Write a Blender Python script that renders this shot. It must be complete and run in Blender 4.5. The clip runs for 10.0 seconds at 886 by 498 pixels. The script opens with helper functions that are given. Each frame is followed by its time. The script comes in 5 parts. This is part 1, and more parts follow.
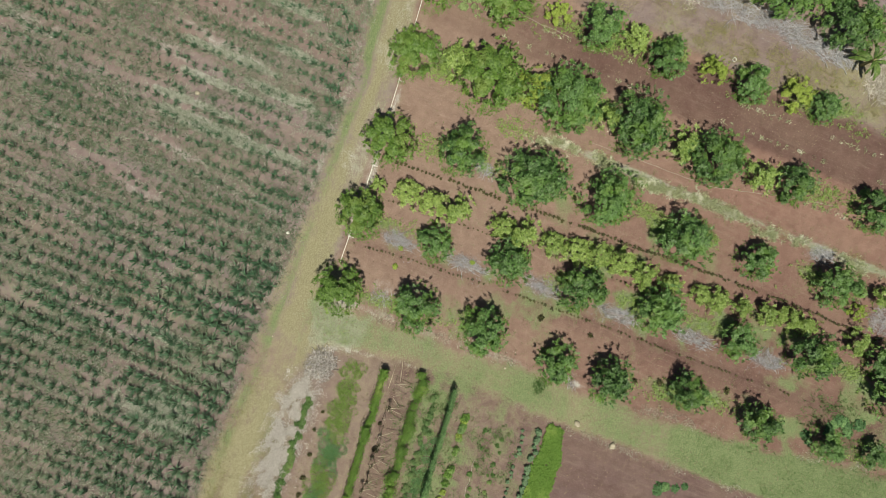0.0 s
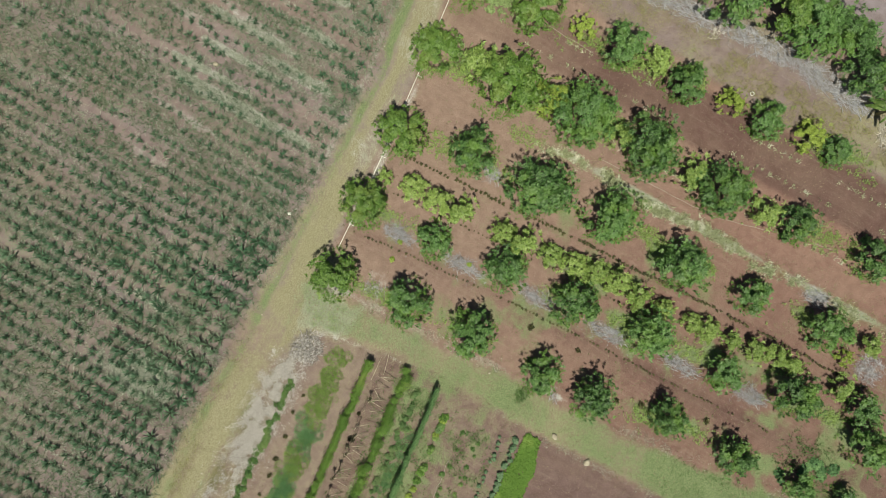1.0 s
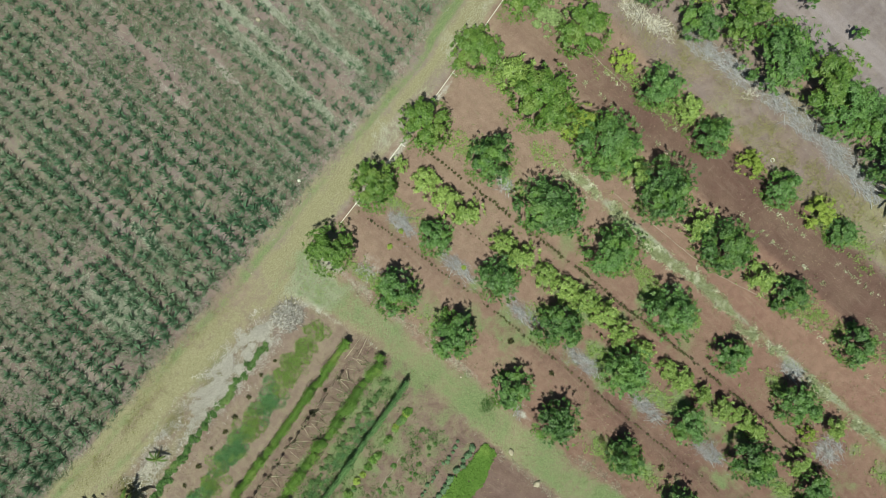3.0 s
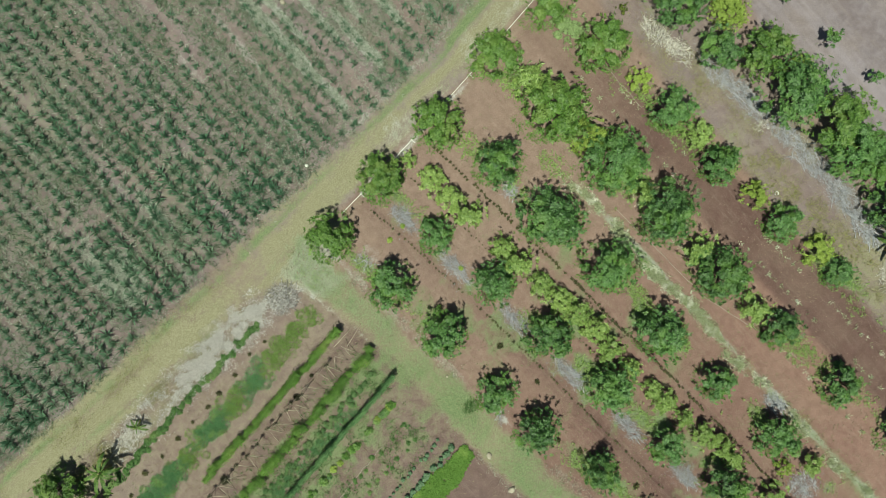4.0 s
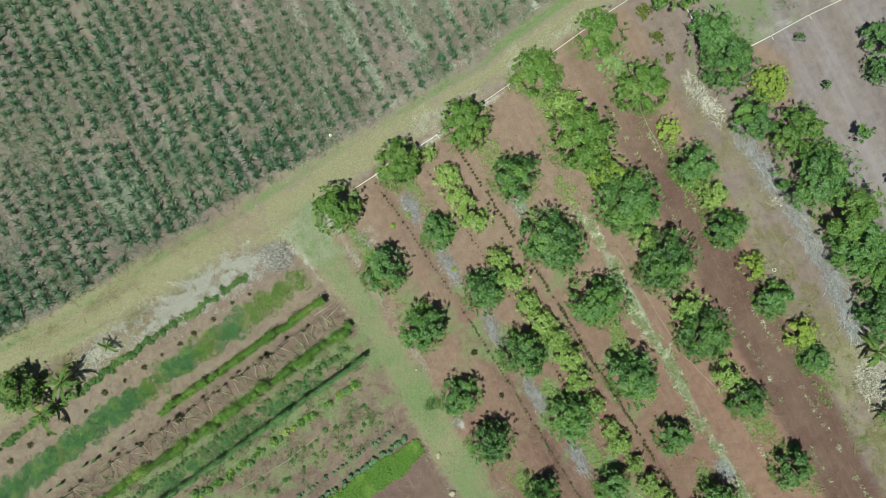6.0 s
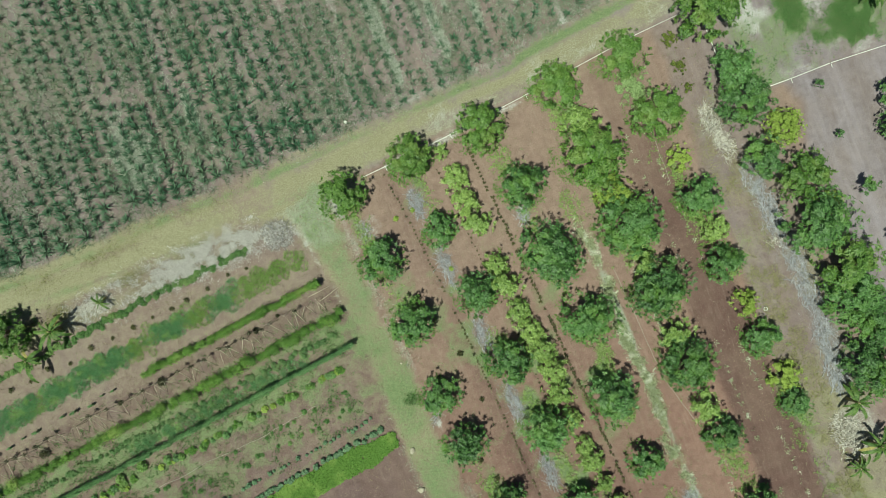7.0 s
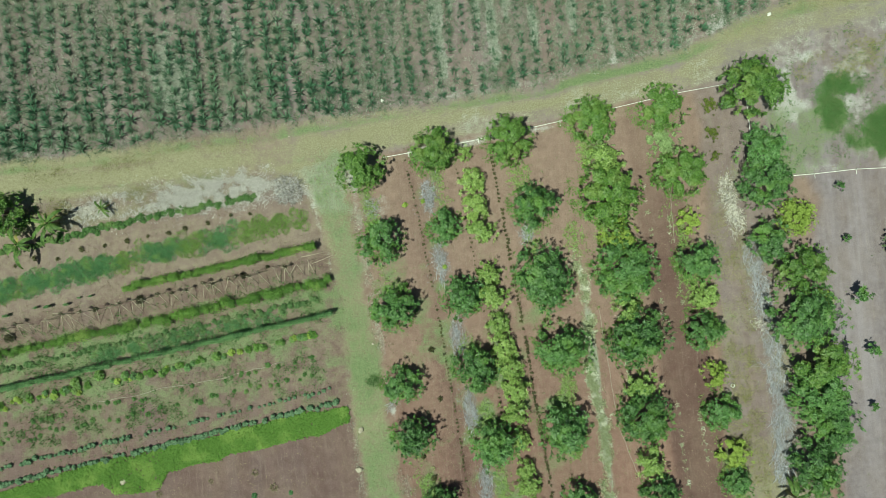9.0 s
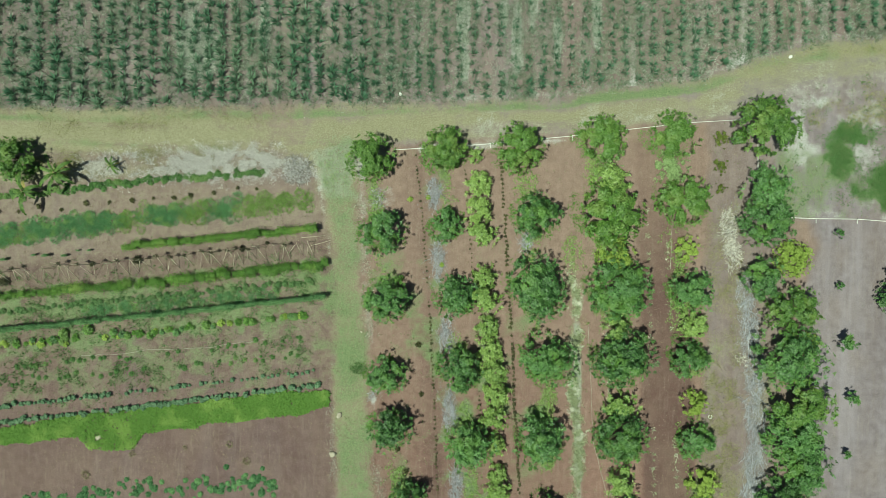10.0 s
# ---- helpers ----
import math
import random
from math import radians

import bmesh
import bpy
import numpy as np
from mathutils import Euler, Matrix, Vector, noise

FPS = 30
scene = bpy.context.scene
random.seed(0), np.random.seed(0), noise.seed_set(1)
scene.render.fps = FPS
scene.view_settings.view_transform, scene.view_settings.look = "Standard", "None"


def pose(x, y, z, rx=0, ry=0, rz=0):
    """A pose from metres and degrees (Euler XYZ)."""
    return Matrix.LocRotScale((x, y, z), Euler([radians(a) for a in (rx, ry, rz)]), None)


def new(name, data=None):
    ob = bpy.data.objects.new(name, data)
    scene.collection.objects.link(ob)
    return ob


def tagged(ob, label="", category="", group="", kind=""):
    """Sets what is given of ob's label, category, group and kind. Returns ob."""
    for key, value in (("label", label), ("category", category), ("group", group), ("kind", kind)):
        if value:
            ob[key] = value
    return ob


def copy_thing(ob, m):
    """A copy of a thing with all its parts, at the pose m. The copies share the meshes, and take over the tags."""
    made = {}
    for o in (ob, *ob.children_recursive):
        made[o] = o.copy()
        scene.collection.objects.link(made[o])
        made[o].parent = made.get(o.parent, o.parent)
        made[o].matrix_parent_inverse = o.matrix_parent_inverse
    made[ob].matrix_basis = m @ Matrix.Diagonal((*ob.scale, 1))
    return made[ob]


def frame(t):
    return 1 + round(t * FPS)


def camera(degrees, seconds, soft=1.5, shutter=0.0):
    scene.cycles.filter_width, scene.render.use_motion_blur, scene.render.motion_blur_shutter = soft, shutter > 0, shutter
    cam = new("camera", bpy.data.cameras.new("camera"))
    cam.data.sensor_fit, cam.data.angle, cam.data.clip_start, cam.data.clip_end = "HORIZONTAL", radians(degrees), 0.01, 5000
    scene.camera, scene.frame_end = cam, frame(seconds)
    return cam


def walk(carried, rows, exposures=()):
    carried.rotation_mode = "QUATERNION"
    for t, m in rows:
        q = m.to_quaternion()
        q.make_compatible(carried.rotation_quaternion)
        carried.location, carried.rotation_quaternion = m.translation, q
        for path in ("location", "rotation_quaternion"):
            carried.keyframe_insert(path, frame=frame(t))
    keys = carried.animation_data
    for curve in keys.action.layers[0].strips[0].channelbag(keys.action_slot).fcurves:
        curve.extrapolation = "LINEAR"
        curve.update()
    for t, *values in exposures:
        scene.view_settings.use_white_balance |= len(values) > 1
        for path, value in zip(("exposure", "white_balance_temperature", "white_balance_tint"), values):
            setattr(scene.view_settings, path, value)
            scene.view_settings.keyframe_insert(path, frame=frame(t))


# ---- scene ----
# A farm seen from straight above: the drone hangs over the orchard corner, turns and slowly climbs.
cam = camera(66.0, 10.0, soft=0.4)
PATH = [
    (0, pose(7.863, -7.306, 58.498, -0.687, 0.720, -65.558)),
    (0.5, pose(7.769, -7.260, 58.507, -0.643, 0.617, -62.166)),
    (1, pose(7.667, -7.207, 58.542, -0.596, 0.501, -58.912)),
    (1.5, pose(7.552, -7.147, 58.606, -0.554, 0.372, -55.907)),
    (2, pose(7.422, -7.077, 58.688, -0.519, 0.240, -52.741)),
    (2.5, pose(7.289, -7.004, 58.779, -0.485, 0.110, -49.756)),
    (4, pose(6.992, -6.941, 59.206, -0.453, -0.177, -41.102)),
    (4.5, pose(6.936, -7.027, 59.389, -0.432, -0.162, -37.934)),
    (5, pose(6.890, -7.131, 59.604, -0.384, -0.142, -34.673)),
    (5.5, pose(6.850, -7.254, 59.840, -0.312, -0.133, -31.186)),
    (7, pose(6.705, -7.826, 60.611, 0.071, -0.105, -20.491)),
    (7.5, pose(6.634, -8.008, 60.857, 0.199, -0.163, -16.908)),
    (8, pose(6.551, -8.193, 61.101, 0.316, -0.221, -13.072)),
    (8.5, pose(6.477, -8.388, 61.358, 0.425, -0.325, -9.220)),
    (9, pose(6.395, -8.593, 61.628, 0.521, -0.424, -5.351)),
    (9.5, pose(6.324, -8.811, 61.908, 0.602, -0.540, -1.568)),
    (10, pose(6.270, -9.025, 62.190, 0.693, -0.675, 1.739)),
]
# the clip's camera slowly shifts its white balance towards green
walk(cam, PATH, [(0.0, 0.0, 7350, 0), (2.5, 0.03, 7000, -10), (5.0, 0.05, 6700, -14), (7.5, 0.05, 6600, -19), (10.0, 0.05, 6550, -22)])

# ---------------------------------------------------------------- light
SUN_UP, SHADE_WAY = radians(70), radians(30)     # height of the sun; the way the shadows fall on the plan
world = bpy.data.worlds.new("sky")
scene.world = world
world.use_nodes = True
sky = world.node_tree.nodes.new("ShaderNodeTexSky")
sky.sky_type, sky.sun_disc = "NISHITA", False
sky.sun_elevation, sky.sun_rotation = SUN_UP, radians(240)
world.node_tree.links.new(sky.outputs[0], world.node_tree.nodes["Background"].inputs[0])
world.node_tree.nodes["Background"].inputs[1].default_value = 0.038
sun_data = bpy.data.lights.new("sun", "SUN")
sun_data.energy, sun_data.angle, sun_data.color = 5.15, radians(0.6), (1.0, 0.955, 0.88)
sun = new("sun", sun_data)
ray = Vector((math.cos(SHADE_WAY) * math.cos(SUN_UP), math.sin(SHADE_WAY) * math.cos(SUN_UP), -math.sin(SUN_UP)))
sun.matrix_basis = Matrix.Translation((0, 0, 90)) @ ray.to_track_quat("-Z", "Y").to_matrix().to_4x4()

# ---------------------------------------------------------------- materials


class Nodes:
    """Short hand for node materials."""

    def __init__(self, name):
        self.mat = bpy.data.materials.new(name)
        self.mat.use_nodes = True
        self.tree = self.mat.node_tree
        self.bsdf = self.tree.nodes["Principled BSDF"]
        self.exit = self.tree.nodes["Material Output"]

    def add(self, kind, **sockets):
        n = self.tree.nodes.new(kind)
        for k, v in sockets.items():
            self.put(n.inputs[k.replace("_", " ")], v)
        return n

    def put(self, socket, v):
        if hasattr(v, "links"):
            self.tree.links.new(v, socket)
        else:
            socket.default_value = v

    def place(self):
        return self.add("ShaderNodeNewGeometry").outputs["Position"]

    def noise(self, scale, detail=3.0, rough=0.55, vec=None):
        n = self.add("ShaderNodeTexNoise", Scale=scale, Detail=detail, Roughness=rough)
        self.tree.links.new(vec or self.place(), n.inputs["Vector"])
        return n.outputs["Fac"]

    def mix(self, fac, a, b, how="MIX"):
        n = self.tree.nodes.new("ShaderNodeMix")
        n.data_type, n.blend_type = "RGBA", how
        for i, v in ((0, fac), (6, a), (7, b)):
            if isinstance(v, tuple) and len(v) == 3:
                v = (*v, 1)
            self.put(n.inputs[i], v)
        return n.outputs[2]

    def math(self, op, a, b=0.0, clamp=False):
        n = self.tree.nodes.new("ShaderNodeMath")
        n.operation, n.use_clamp = op, clamp
        self.put(n.inputs[0], a)
        self.put(n.inputs[1], b)
        return n.outputs[0]

    def spread(self, v, lo, hi, a=0.0, b=1.0):
        n = self.tree.nodes.new("ShaderNodeMapRange")
        n.interpolation_type = "SMOOTHSTEP"
        for i, k in enumerate((v, lo, hi, a, b)):
            self.put(n.inputs[i], k)
        return n.outputs[0]

    def mask(self, name):
        n = self.tree.nodes.new("ShaderNodeAttribute")
        n.attribute_name = name
        s = self.add("ShaderNodeSeparateColor", Color=n.outputs["Color"])
        return s.outputs

    def bump(self, height, strength, distance):
        n = self.add("ShaderNodeBump", Height=height, Strength=strength, Distance=distance)
        self.put(self.bsdf.inputs["Normal"], n.outputs[0])

    def done(self, colour, rough=0.8):
        self.put(self.bsdf.inputs["Base Color"], colour)
        self.put(self.bsdf.inputs["Roughness"], rough)
        return self.mat


def leaf_material(name, deep, bright, dry=None, through_light=0.18, rough=0.58, patch=0.35, gloss=0.22):
    """Leaves: every leaf a little different, every plant too, some patches drier."""
    n = Nodes(name)
    geo = n.add("ShaderNodeNewGeometry")
    own = n.add("ShaderNodeObjectInfo").outputs["Random"]
    c = n.mix(geo.outputs["Random Per Island"], deep, bright)
    shift = n.mix(own, tuple(0.72 * v for v in deep), tuple(1.15 * v for v in bright))
    c = n.mix(0.25, c, shift)
    if dry:
        c = n.mix(n.spread(n.noise(patch, 3.0), 0.48, 0.68), c, dry)
    c = n.mix(n.math("MULTIPLY", n.noise(9.0, 2.0), 0.5), c, tuple(0.6 * v for v in deep))
    n.put(n.bsdf.inputs["Base Color"], c)
    n.put(n.bsdf.inputs["Roughness"], rough)
    n.put(n.bsdf.inputs["Specular IOR Level"], gloss)
    t = n.add("ShaderNodeBsdfTranslucent", Color=n.mix(0.5, c, bright))
    m = n.add("ShaderNodeMixShader")
    n.put(m.inputs[0], through_light)
    n.put(m.inputs[1], n.bsdf.outputs[0])
    n.put(m.inputs[2], t.outputs[0])
    n.put(n.exit.inputs["Surface"], m.outputs[0])
    return n.mat


def plain_material(name, a, b, scale=6.0, rough=0.8, relief=0.3, size=0.02):
    n = Nodes(name)
    own = n.add("ShaderNodeObjectInfo").outputs["Random"]
    c = n.mix(n.spread(n.noise(scale, 4.0), 0.3, 0.7), a, b)
    c = n.mix(n.math("MULTIPLY", own, 0.35), c, tuple(0.6 * v for v in a))
    n.bump(n.noise(scale * 4, 4.0), relief, size)
    return n.done(c, rough)


def ground_material():
    """Soil and what covers it. cover: green grass, dry grass, pale rubble. soil: red earth, tilled earth, grey earth."""
    n = Nodes("earth")
    g, d, p = list(n.mask("cover"))[:3]
    r, k, a = list(n.mask("soil"))[:3]
    broad, mid, fine = n.noise(0.22, 4.0), n.noise(1.3, 5.0, 0.65), n.noise(9.0, 4.0, 0.7)
    grit = n.noise(32.0, 2.0, 0.6)
    lines = n.add("ShaderNodeMapping", Vector=n.place(), Scale=(4.5, 0.35, 1.0), Rotation=(0.0, 0.0, 0.09))
    furrow = n.noise(1.0, 4.0, 0.6, lines.outputs[0])
    c = n.mix(n.spread(mid, 0.3, 0.7), BROWN[0], BROWN[1])
    c = n.mix(r, c, n.mix(n.spread(mid, 0.3, 0.7), RED[0], RED[1]))
    c = n.mix(k, c, n.mix(n.spread(mid, 0.3, 0.7), TILLED[0], TILLED[1]))
    c = n.mix(a, c, n.mix(n.spread(mid, 0.3, 0.7), GREY[0], GREY[1]))
    c = n.mix(n.spread(broad, 0.35, 0.7, 0.0, 0.35), c, n.mix(0.5, c, (0.30, 0.22, 0.17)))
    c = n.mix(n.spread(fine, 0.35, 0.75, 0.0, 0.55), c, n.mix(0.6, c, (0.10, 0.07, 0.055)))
    c = n.mix(n.spread(furrow, 0.5, 0.75, 0.0, 0.22), c, n.mix(0.7, c, (0.36, 0.30, 0.25)))
    c = n.mix(n.spread(furrow, 0.25, 0.45, 0.3, 0.0), c, n.mix(0.7, c, (0.11, 0.07, 0.05)))
    c = n.mix(n.spread(grit, 0.58, 0.72, 0.0, 0.5), c, (0.46, 0.40, 0.33))
    wide = n.add("ShaderNodeMapping", Vector=n.place(), Scale=(0.42, 0.035, 1.0), Rotation=(0.0, 0.0, 0.05))
    tracks = n.noise(1.0, 5.0, 0.62, wide.outputs[0])
    c = n.mix(n.math("MULTIPLY", a, n.spread(tracks, 0.42, 0.72, 0.0, 0.5)), c, (0.305, 0.268, 0.318))
    c = n.mix(n.math("MULTIPLY", a, n.spread(tracks, 0.28, 0.46, 0.3, 0.0)), c, (0.120, 0.084, 0.080))
    # cover comes in patches: noise against the mask
    grain = n.math("ADD", n.math("MULTIPLY", fine, 0.55), n.math("MULTIPLY", mid, 0.45))
    over = n.spread(n.math("ADD", grain, d), 0.72, 1.08)
    c = n.mix(over, c, n.mix(n.spread(fine, 0.3, 0.7), DRY[0], DRY[1]))
    over = n.spread(n.math("ADD", grain, p), 0.78, 1.08)
    c = n.mix(over, c, n.mix(n.spread(fine, 0.35, 0.65), PALE[0], PALE[1]))
    over = n.spread(n.math("ADD", grain, g), 0.75, 1.12)
    c = n.mix(over, c, n.mix(n.spread(fine, 0.3, 0.7), GRASS[0], GRASS[1]))
    h = n.math("ADD", n.math("MULTIPLY", mid, 0.7), n.math("MULTIPLY", fine, 0.3))
    n.bump(h, 0.9, 0.14)
    return n.done(c, 0.95)


BROWN = ((0.186, 0.133, 0.114), (0.246, 0.179, 0.156))
RED = ((0.196, 0.105, 0.089), (0.262, 0.149, 0.129))
TILLED = ((0.079, 0.037, 0.036), (0.117, 0.061, 0.058))
GREY = ((0.153, 0.125, 0.147), (0.221, 0.187, 0.221))
DRY = ((0.172, 0.157, 0.094), (0.294, 0.274, 0.184))
PALE = ((0.265, 0.252, 0.244), (0.450, 0.438, 0.430))
GRASS = ((0.086, 0.124, 0.052), (0.208, 0.252, 0.132))

EARTH = ground_material()
LEAF_DARK = leaf_material("mango_leaf", (0.015, 0.050, 0.016), (0.200, 0.375, 0.112), dry=(0.175, 0.310, 0.070), patch=0.5, rough=0.42, gloss=0.5, through_light=0.2)
LEAF_MID = leaf_material("mid_green_leaf", (0.034, 0.090, 0.016), (0.240, 0.400, 0.088), dry=(0.245, 0.345, 0.090), patch=0.6, rough=0.42, gloss=0.5, through_light=0.27)
LEAF_LIGHT = leaf_material("light_green_leaf", (0.095, 0.185, 0.036), (0.430, 0.550, 0.170), rough=0.42, gloss=0.5)
LEAF_PALE = leaf_material("pale_silvery_leaf", (0.150, 0.230, 0.080), (0.480, 0.590, 0.300))
LEAF_YELLOW = leaf_material("yellow_green_leaf", (0.120, 0.195, 0.028), (0.440, 0.540, 0.135))
LEAF_OLIVE = leaf_material("olive_leaf", (0.042, 0.068, 0.012), (0.240, 0.275, 0.065))
LEAF_BLUE = leaf_material("blue_green_leaf", (0.040, 0.112, 0.042), (0.245, 0.405, 0.170))
LEAF_VIVID = leaf_material("vivid_green_leaf", (0.048, 0.120, 0.022), (0.205, 0.340, 0.078))
CROP_LEAF = leaf_material("crop_leaf", (0.012, 0.050, 0.030), (0.160, 0.300, 0.178), dry=(0.215, 0.320, 0.205), patch=0.09, rough=0.42, gloss=0.5)
FIELD_WEED = leaf_material("field_weed", (0.058, 0.096, 0.054), (0.220, 0.285, 0.188), dry=(0.320, 0.345, 0.265), patch=0.25)
STRAW = leaf_material("straw", (0.165, 0.136, 0.085), (0.365, 0.318, 0.215), rough=0.8, through_light=0.15)
PALE_STRAW = leaf_material("pale_straw", (0.300, 0.285, 0.235), (0.640, 0.620, 0.540), rough=0.8, through_light=0.15)
WHITISH = leaf_material("whitish_grass", (0.280, 0.300, 0.250), (0.620, 0.640, 0.560), rough=0.8, through_light=0.15)
BLEACHED = leaf_material("bleached_grass", (0.190, 0.195, 0.165), (0.480, 0.490, 0.430), rough=0.8, through_light=0.15)
LITTER = leaf_material("leaf_litter", (0.095, 0.065, 0.050), (0.420, 0.340, 0.250), rough=0.8, through_light=0.05)
GRASS_BLADE = leaf_material("grass_blade", (0.075, 0.125, 0.042), (0.220, 0.285, 0.120), dry=(0.330, 0.325, 0.200), patch=0.8)
BANANA_LEAF = leaf_material("banana_leaf", (0.045, 0.105, 0.026), (0.235, 0.345, 0.100), through_light=0.3, rough=0.55, gloss=0.25)
WITHERED = leaf_material("withered_leaf", (0.300, 0.260, 0.080), (0.480, 0.430, 0.180))
BARK = plain_material("bark", (0.120, 0.090, 0.070), (0.200, 0.160, 0.125), 8.0, 0.9)
STEM = plain_material("banana_stem", (0.180, 0.170, 0.080), (0.260, 0.230, 0.120), 5.0, 0.6)
DEAD_WOOD = plain_material("dead_wood", (0.270, 0.268, 0.305), (0.560, 0.562, 0.625), 5.0, 0.9)
PALE_WOOD = plain_material("dry_cane", (0.270, 0.240, 0.212), (0.660, 0.620, 0.565), 5.0, 0.85)
POLE_WOOD = plain_material("pole_wood", (0.380, 0.325, 0.260), (0.640, 0.565, 0.460), 5.0, 0.85)
STONE = plain_material("stone", (0.330, 0.290, 0.230), (0.480, 0.430, 0.350), 4.0, 0.9, 0.6, 0.04)
WHITE_STONE = plain_material("white_stone", (0.700, 0.690, 0.660), (0.850, 0.840, 0.800), 6.0, 0.8)
PVC = plain_material("white_pipe_plastic", (0.720, 0.710, 0.680), (0.820, 0.810, 0.780), 3.0, 0.4, 0.05, 0.004)

# ---------------------------------------------------------------- mesh builders
RNG = np.random.default_rng(7)


def mesh_of(name, verts, quads=(), tris=(), mat=None):
    """A mesh from arrays of corners, four-sided and three-sided faces."""
    verts, quads, tris = np.asarray(verts, float), np.asarray(quads, int).reshape(-1, 4), np.asarray(tris, int).reshape(-1, 3)
    me = bpy.data.meshes.new(name)
    me.vertices.add(len(verts))
    me.vertices.foreach_set("co", verts.ravel())
    me.loops.add(quads.size + tris.size)
    me.loops.foreach_set("vertex_index", np.concatenate([quads.ravel(), tris.ravel()]))
    me.polygons.add(len(quads) + len(tris))
    me.polygons.foreach_set("loop_start", np.concatenate([np.arange(len(quads)) * 4, quads.size + np.arange(len(tris)) * 3]))
    me.update(calc_edges=True)
    if mat:
        me.materials.append(mat)
    return me


def weld(me):
    """Joins corners that lie on one another, so that limbs grow from one point."""
    bm = bmesh.new()
    bm.from_mesh(me)
    bmesh.ops.remove_doubles(bm, verts=bm.verts[:], dist=0.0005)
    bm.to_mesh(me)
    bm.free()
    return me


def join(pieces):
    """Joins (verts, quads, tris) sets."""
    vs, qs, ts, n = [], [], [], 0
    for v, q, t in pieces:
        vs.append(np.asarray(v, float).reshape(-1, 3))
        qs.append(np.asarray(q, int).reshape(-1, 4) + n)
        ts.append(np.asarray(t, int).reshape(-1, 3) + n)
        n += len(vs[-1])
    return np.concatenate(vs), np.concatenate(qs), np.concatenate(ts)


def leaves(p, way, up, length, width, fold=0.25):
    """Folded leaves: p base, way the unit way each points, up the side that faces the sky. Two faces each."""
    n = len(p)
    side = np.cross(way, up)
    side /= np.linalg.norm(side, axis=1)[:, None] + 1e-9
    nor = np.cross(side, way)
    L, W = np.asarray(length)[:, None], np.asarray(width)[:, None]
    mid = p + way * L * 0.5
    v = np.stack([p, mid + side * W / 2, p + way * L - nor * L * 0.12, mid - side * W / 2, mid + nor * W * fold], 1)
    i = np.arange(n)[:, None] * 5
    t = np.concatenate([i + [0, 1, 4], i + [1, 2, 4], i + [2, 3, 4], i + [3, 0, 4]])
    return v.reshape(-1, 3), np.zeros((0, 4), int), t


def blades(p, turn, lean, length, width, droop=0.5):
    """Arching blades: two four-sided parts and a tip. turn: heading; lean: from upright at the base."""
    n = len(p)
    out = np.stack([np.cos(turn), np.sin(turn), 0 * turn], 1)
    side = np.stack([-np.sin(turn), np.cos(turn), 0 * turn], 1)
    rows, at = [], p.copy()
    for k, w in ((0, 0.8), (1, 1.0), (2, 0.7), (3, 0.0)):
        if k:
            a = lean + droop * (k - 1)
            at = at + (out * np.sin(a)[:, None] + np.array([0, 0, 1.0]) * np.cos(a)[:, None]) * (length / 3)[:, None]
        if w:
            rows += [at - side * (width * w / 2)[:, None], at + side * (width * w / 2)[:, None]]
        else:
            rows.append(at)
    v = np.stack(rows, 1)
    i = np.arange(n)[:, None] * 7
    q = np.concatenate([i + [0, 1, 3, 2], i + [2, 3, 5, 4]])
    t = i + [4, 5, 6]
    return v.reshape(-1, 3), q, t


def spikes(p, turn, lean, length, width):
    """Short grass: one narrow face a blade."""
    out = np.stack([np.cos(turn) * np.sin(lean), np.sin(turn) * np.sin(lean), np.cos(lean)], 1)
    side = np.stack([-np.sin(turn), np.cos(turn), 0 * turn], 1) * (width / 2)[:, None]
    v = np.stack([p - side, p + side, p + out * length[:, None]], 1)
    return v.reshape(-1, 3), np.zeros((0, 4), int), np.arange(len(p) * 3).reshape(-1, 3)


def tube(points, radii, sides=6):
    """A tapered tube along points."""
    pts = [Vector(q) for q in points]
    v, q = [], []
    for i, c in enumerate(pts):
        d = (pts[min(i + 1, len(pts) - 1)] - pts[max(i - 1, 0)]).normalized()
        a = d.orthogonal().normalized()
        b = d.cross(a)
        for k in range(sides):
            w = 2 * math.pi * k / sides
            v.append(tuple(c + (a * math.cos(w) + b * math.sin(w)) * radii[i]))
    for i in range(len(pts) - 1):
        for k in range(sides):
            m = (k + 1) % sides
            q.append((i * sides + k, i * sides + m, (i + 1) * sides + m, (i + 1) * sides + k))
    n = len(v)
    v += [tuple(pts[0]), tuple(pts[-1])]
    t = [(n, (k + 1) % sides, k) for k in range(sides)]
    base = (len(pts) - 1) * sides
    t += [(n + 1, base + k, base + (k + 1) % sides) for k in range(sides)]
    return v, q, t


def lump(rx, ry, rz, seed, rough=0.2, detail=2):
    """An uneven stone that sits in the ground."""
    bm = bmesh.new()
    bmesh.ops.create_icosphere(bm, subdivisions=detail, radius=1)
    for v in bm.verts:
        k = 1 + rough * noise.noise(v.co * 1.6 + Vector((seed, seed * 2.3, 0))) * 2
        v.co = Vector((v.co.x * rx, v.co.y * ry, v.co.z * rz)) * k
    v = [tuple(w.co) for w in bm.verts]
    t = [tuple(w.index for w in f.verts) for f in bm.faces]
    bm.free()
    return v, [], t


def thing(name, x, y, label, category, group="", kind=""):
    """The empty base of a thing made of parts."""
    ob = new(name)
    ob.empty_display_size = 0.2
    ob.matrix_basis = Matrix.Translation((x, y, 0))
    return tagged(ob, label, category, group, kind)


def part(name, me, parent, label="", m=None):
    ob = new(name, me)
    ob.parent = parent
    if m is not None:
        ob.matrix_basis = m
    return tagged(ob, label)


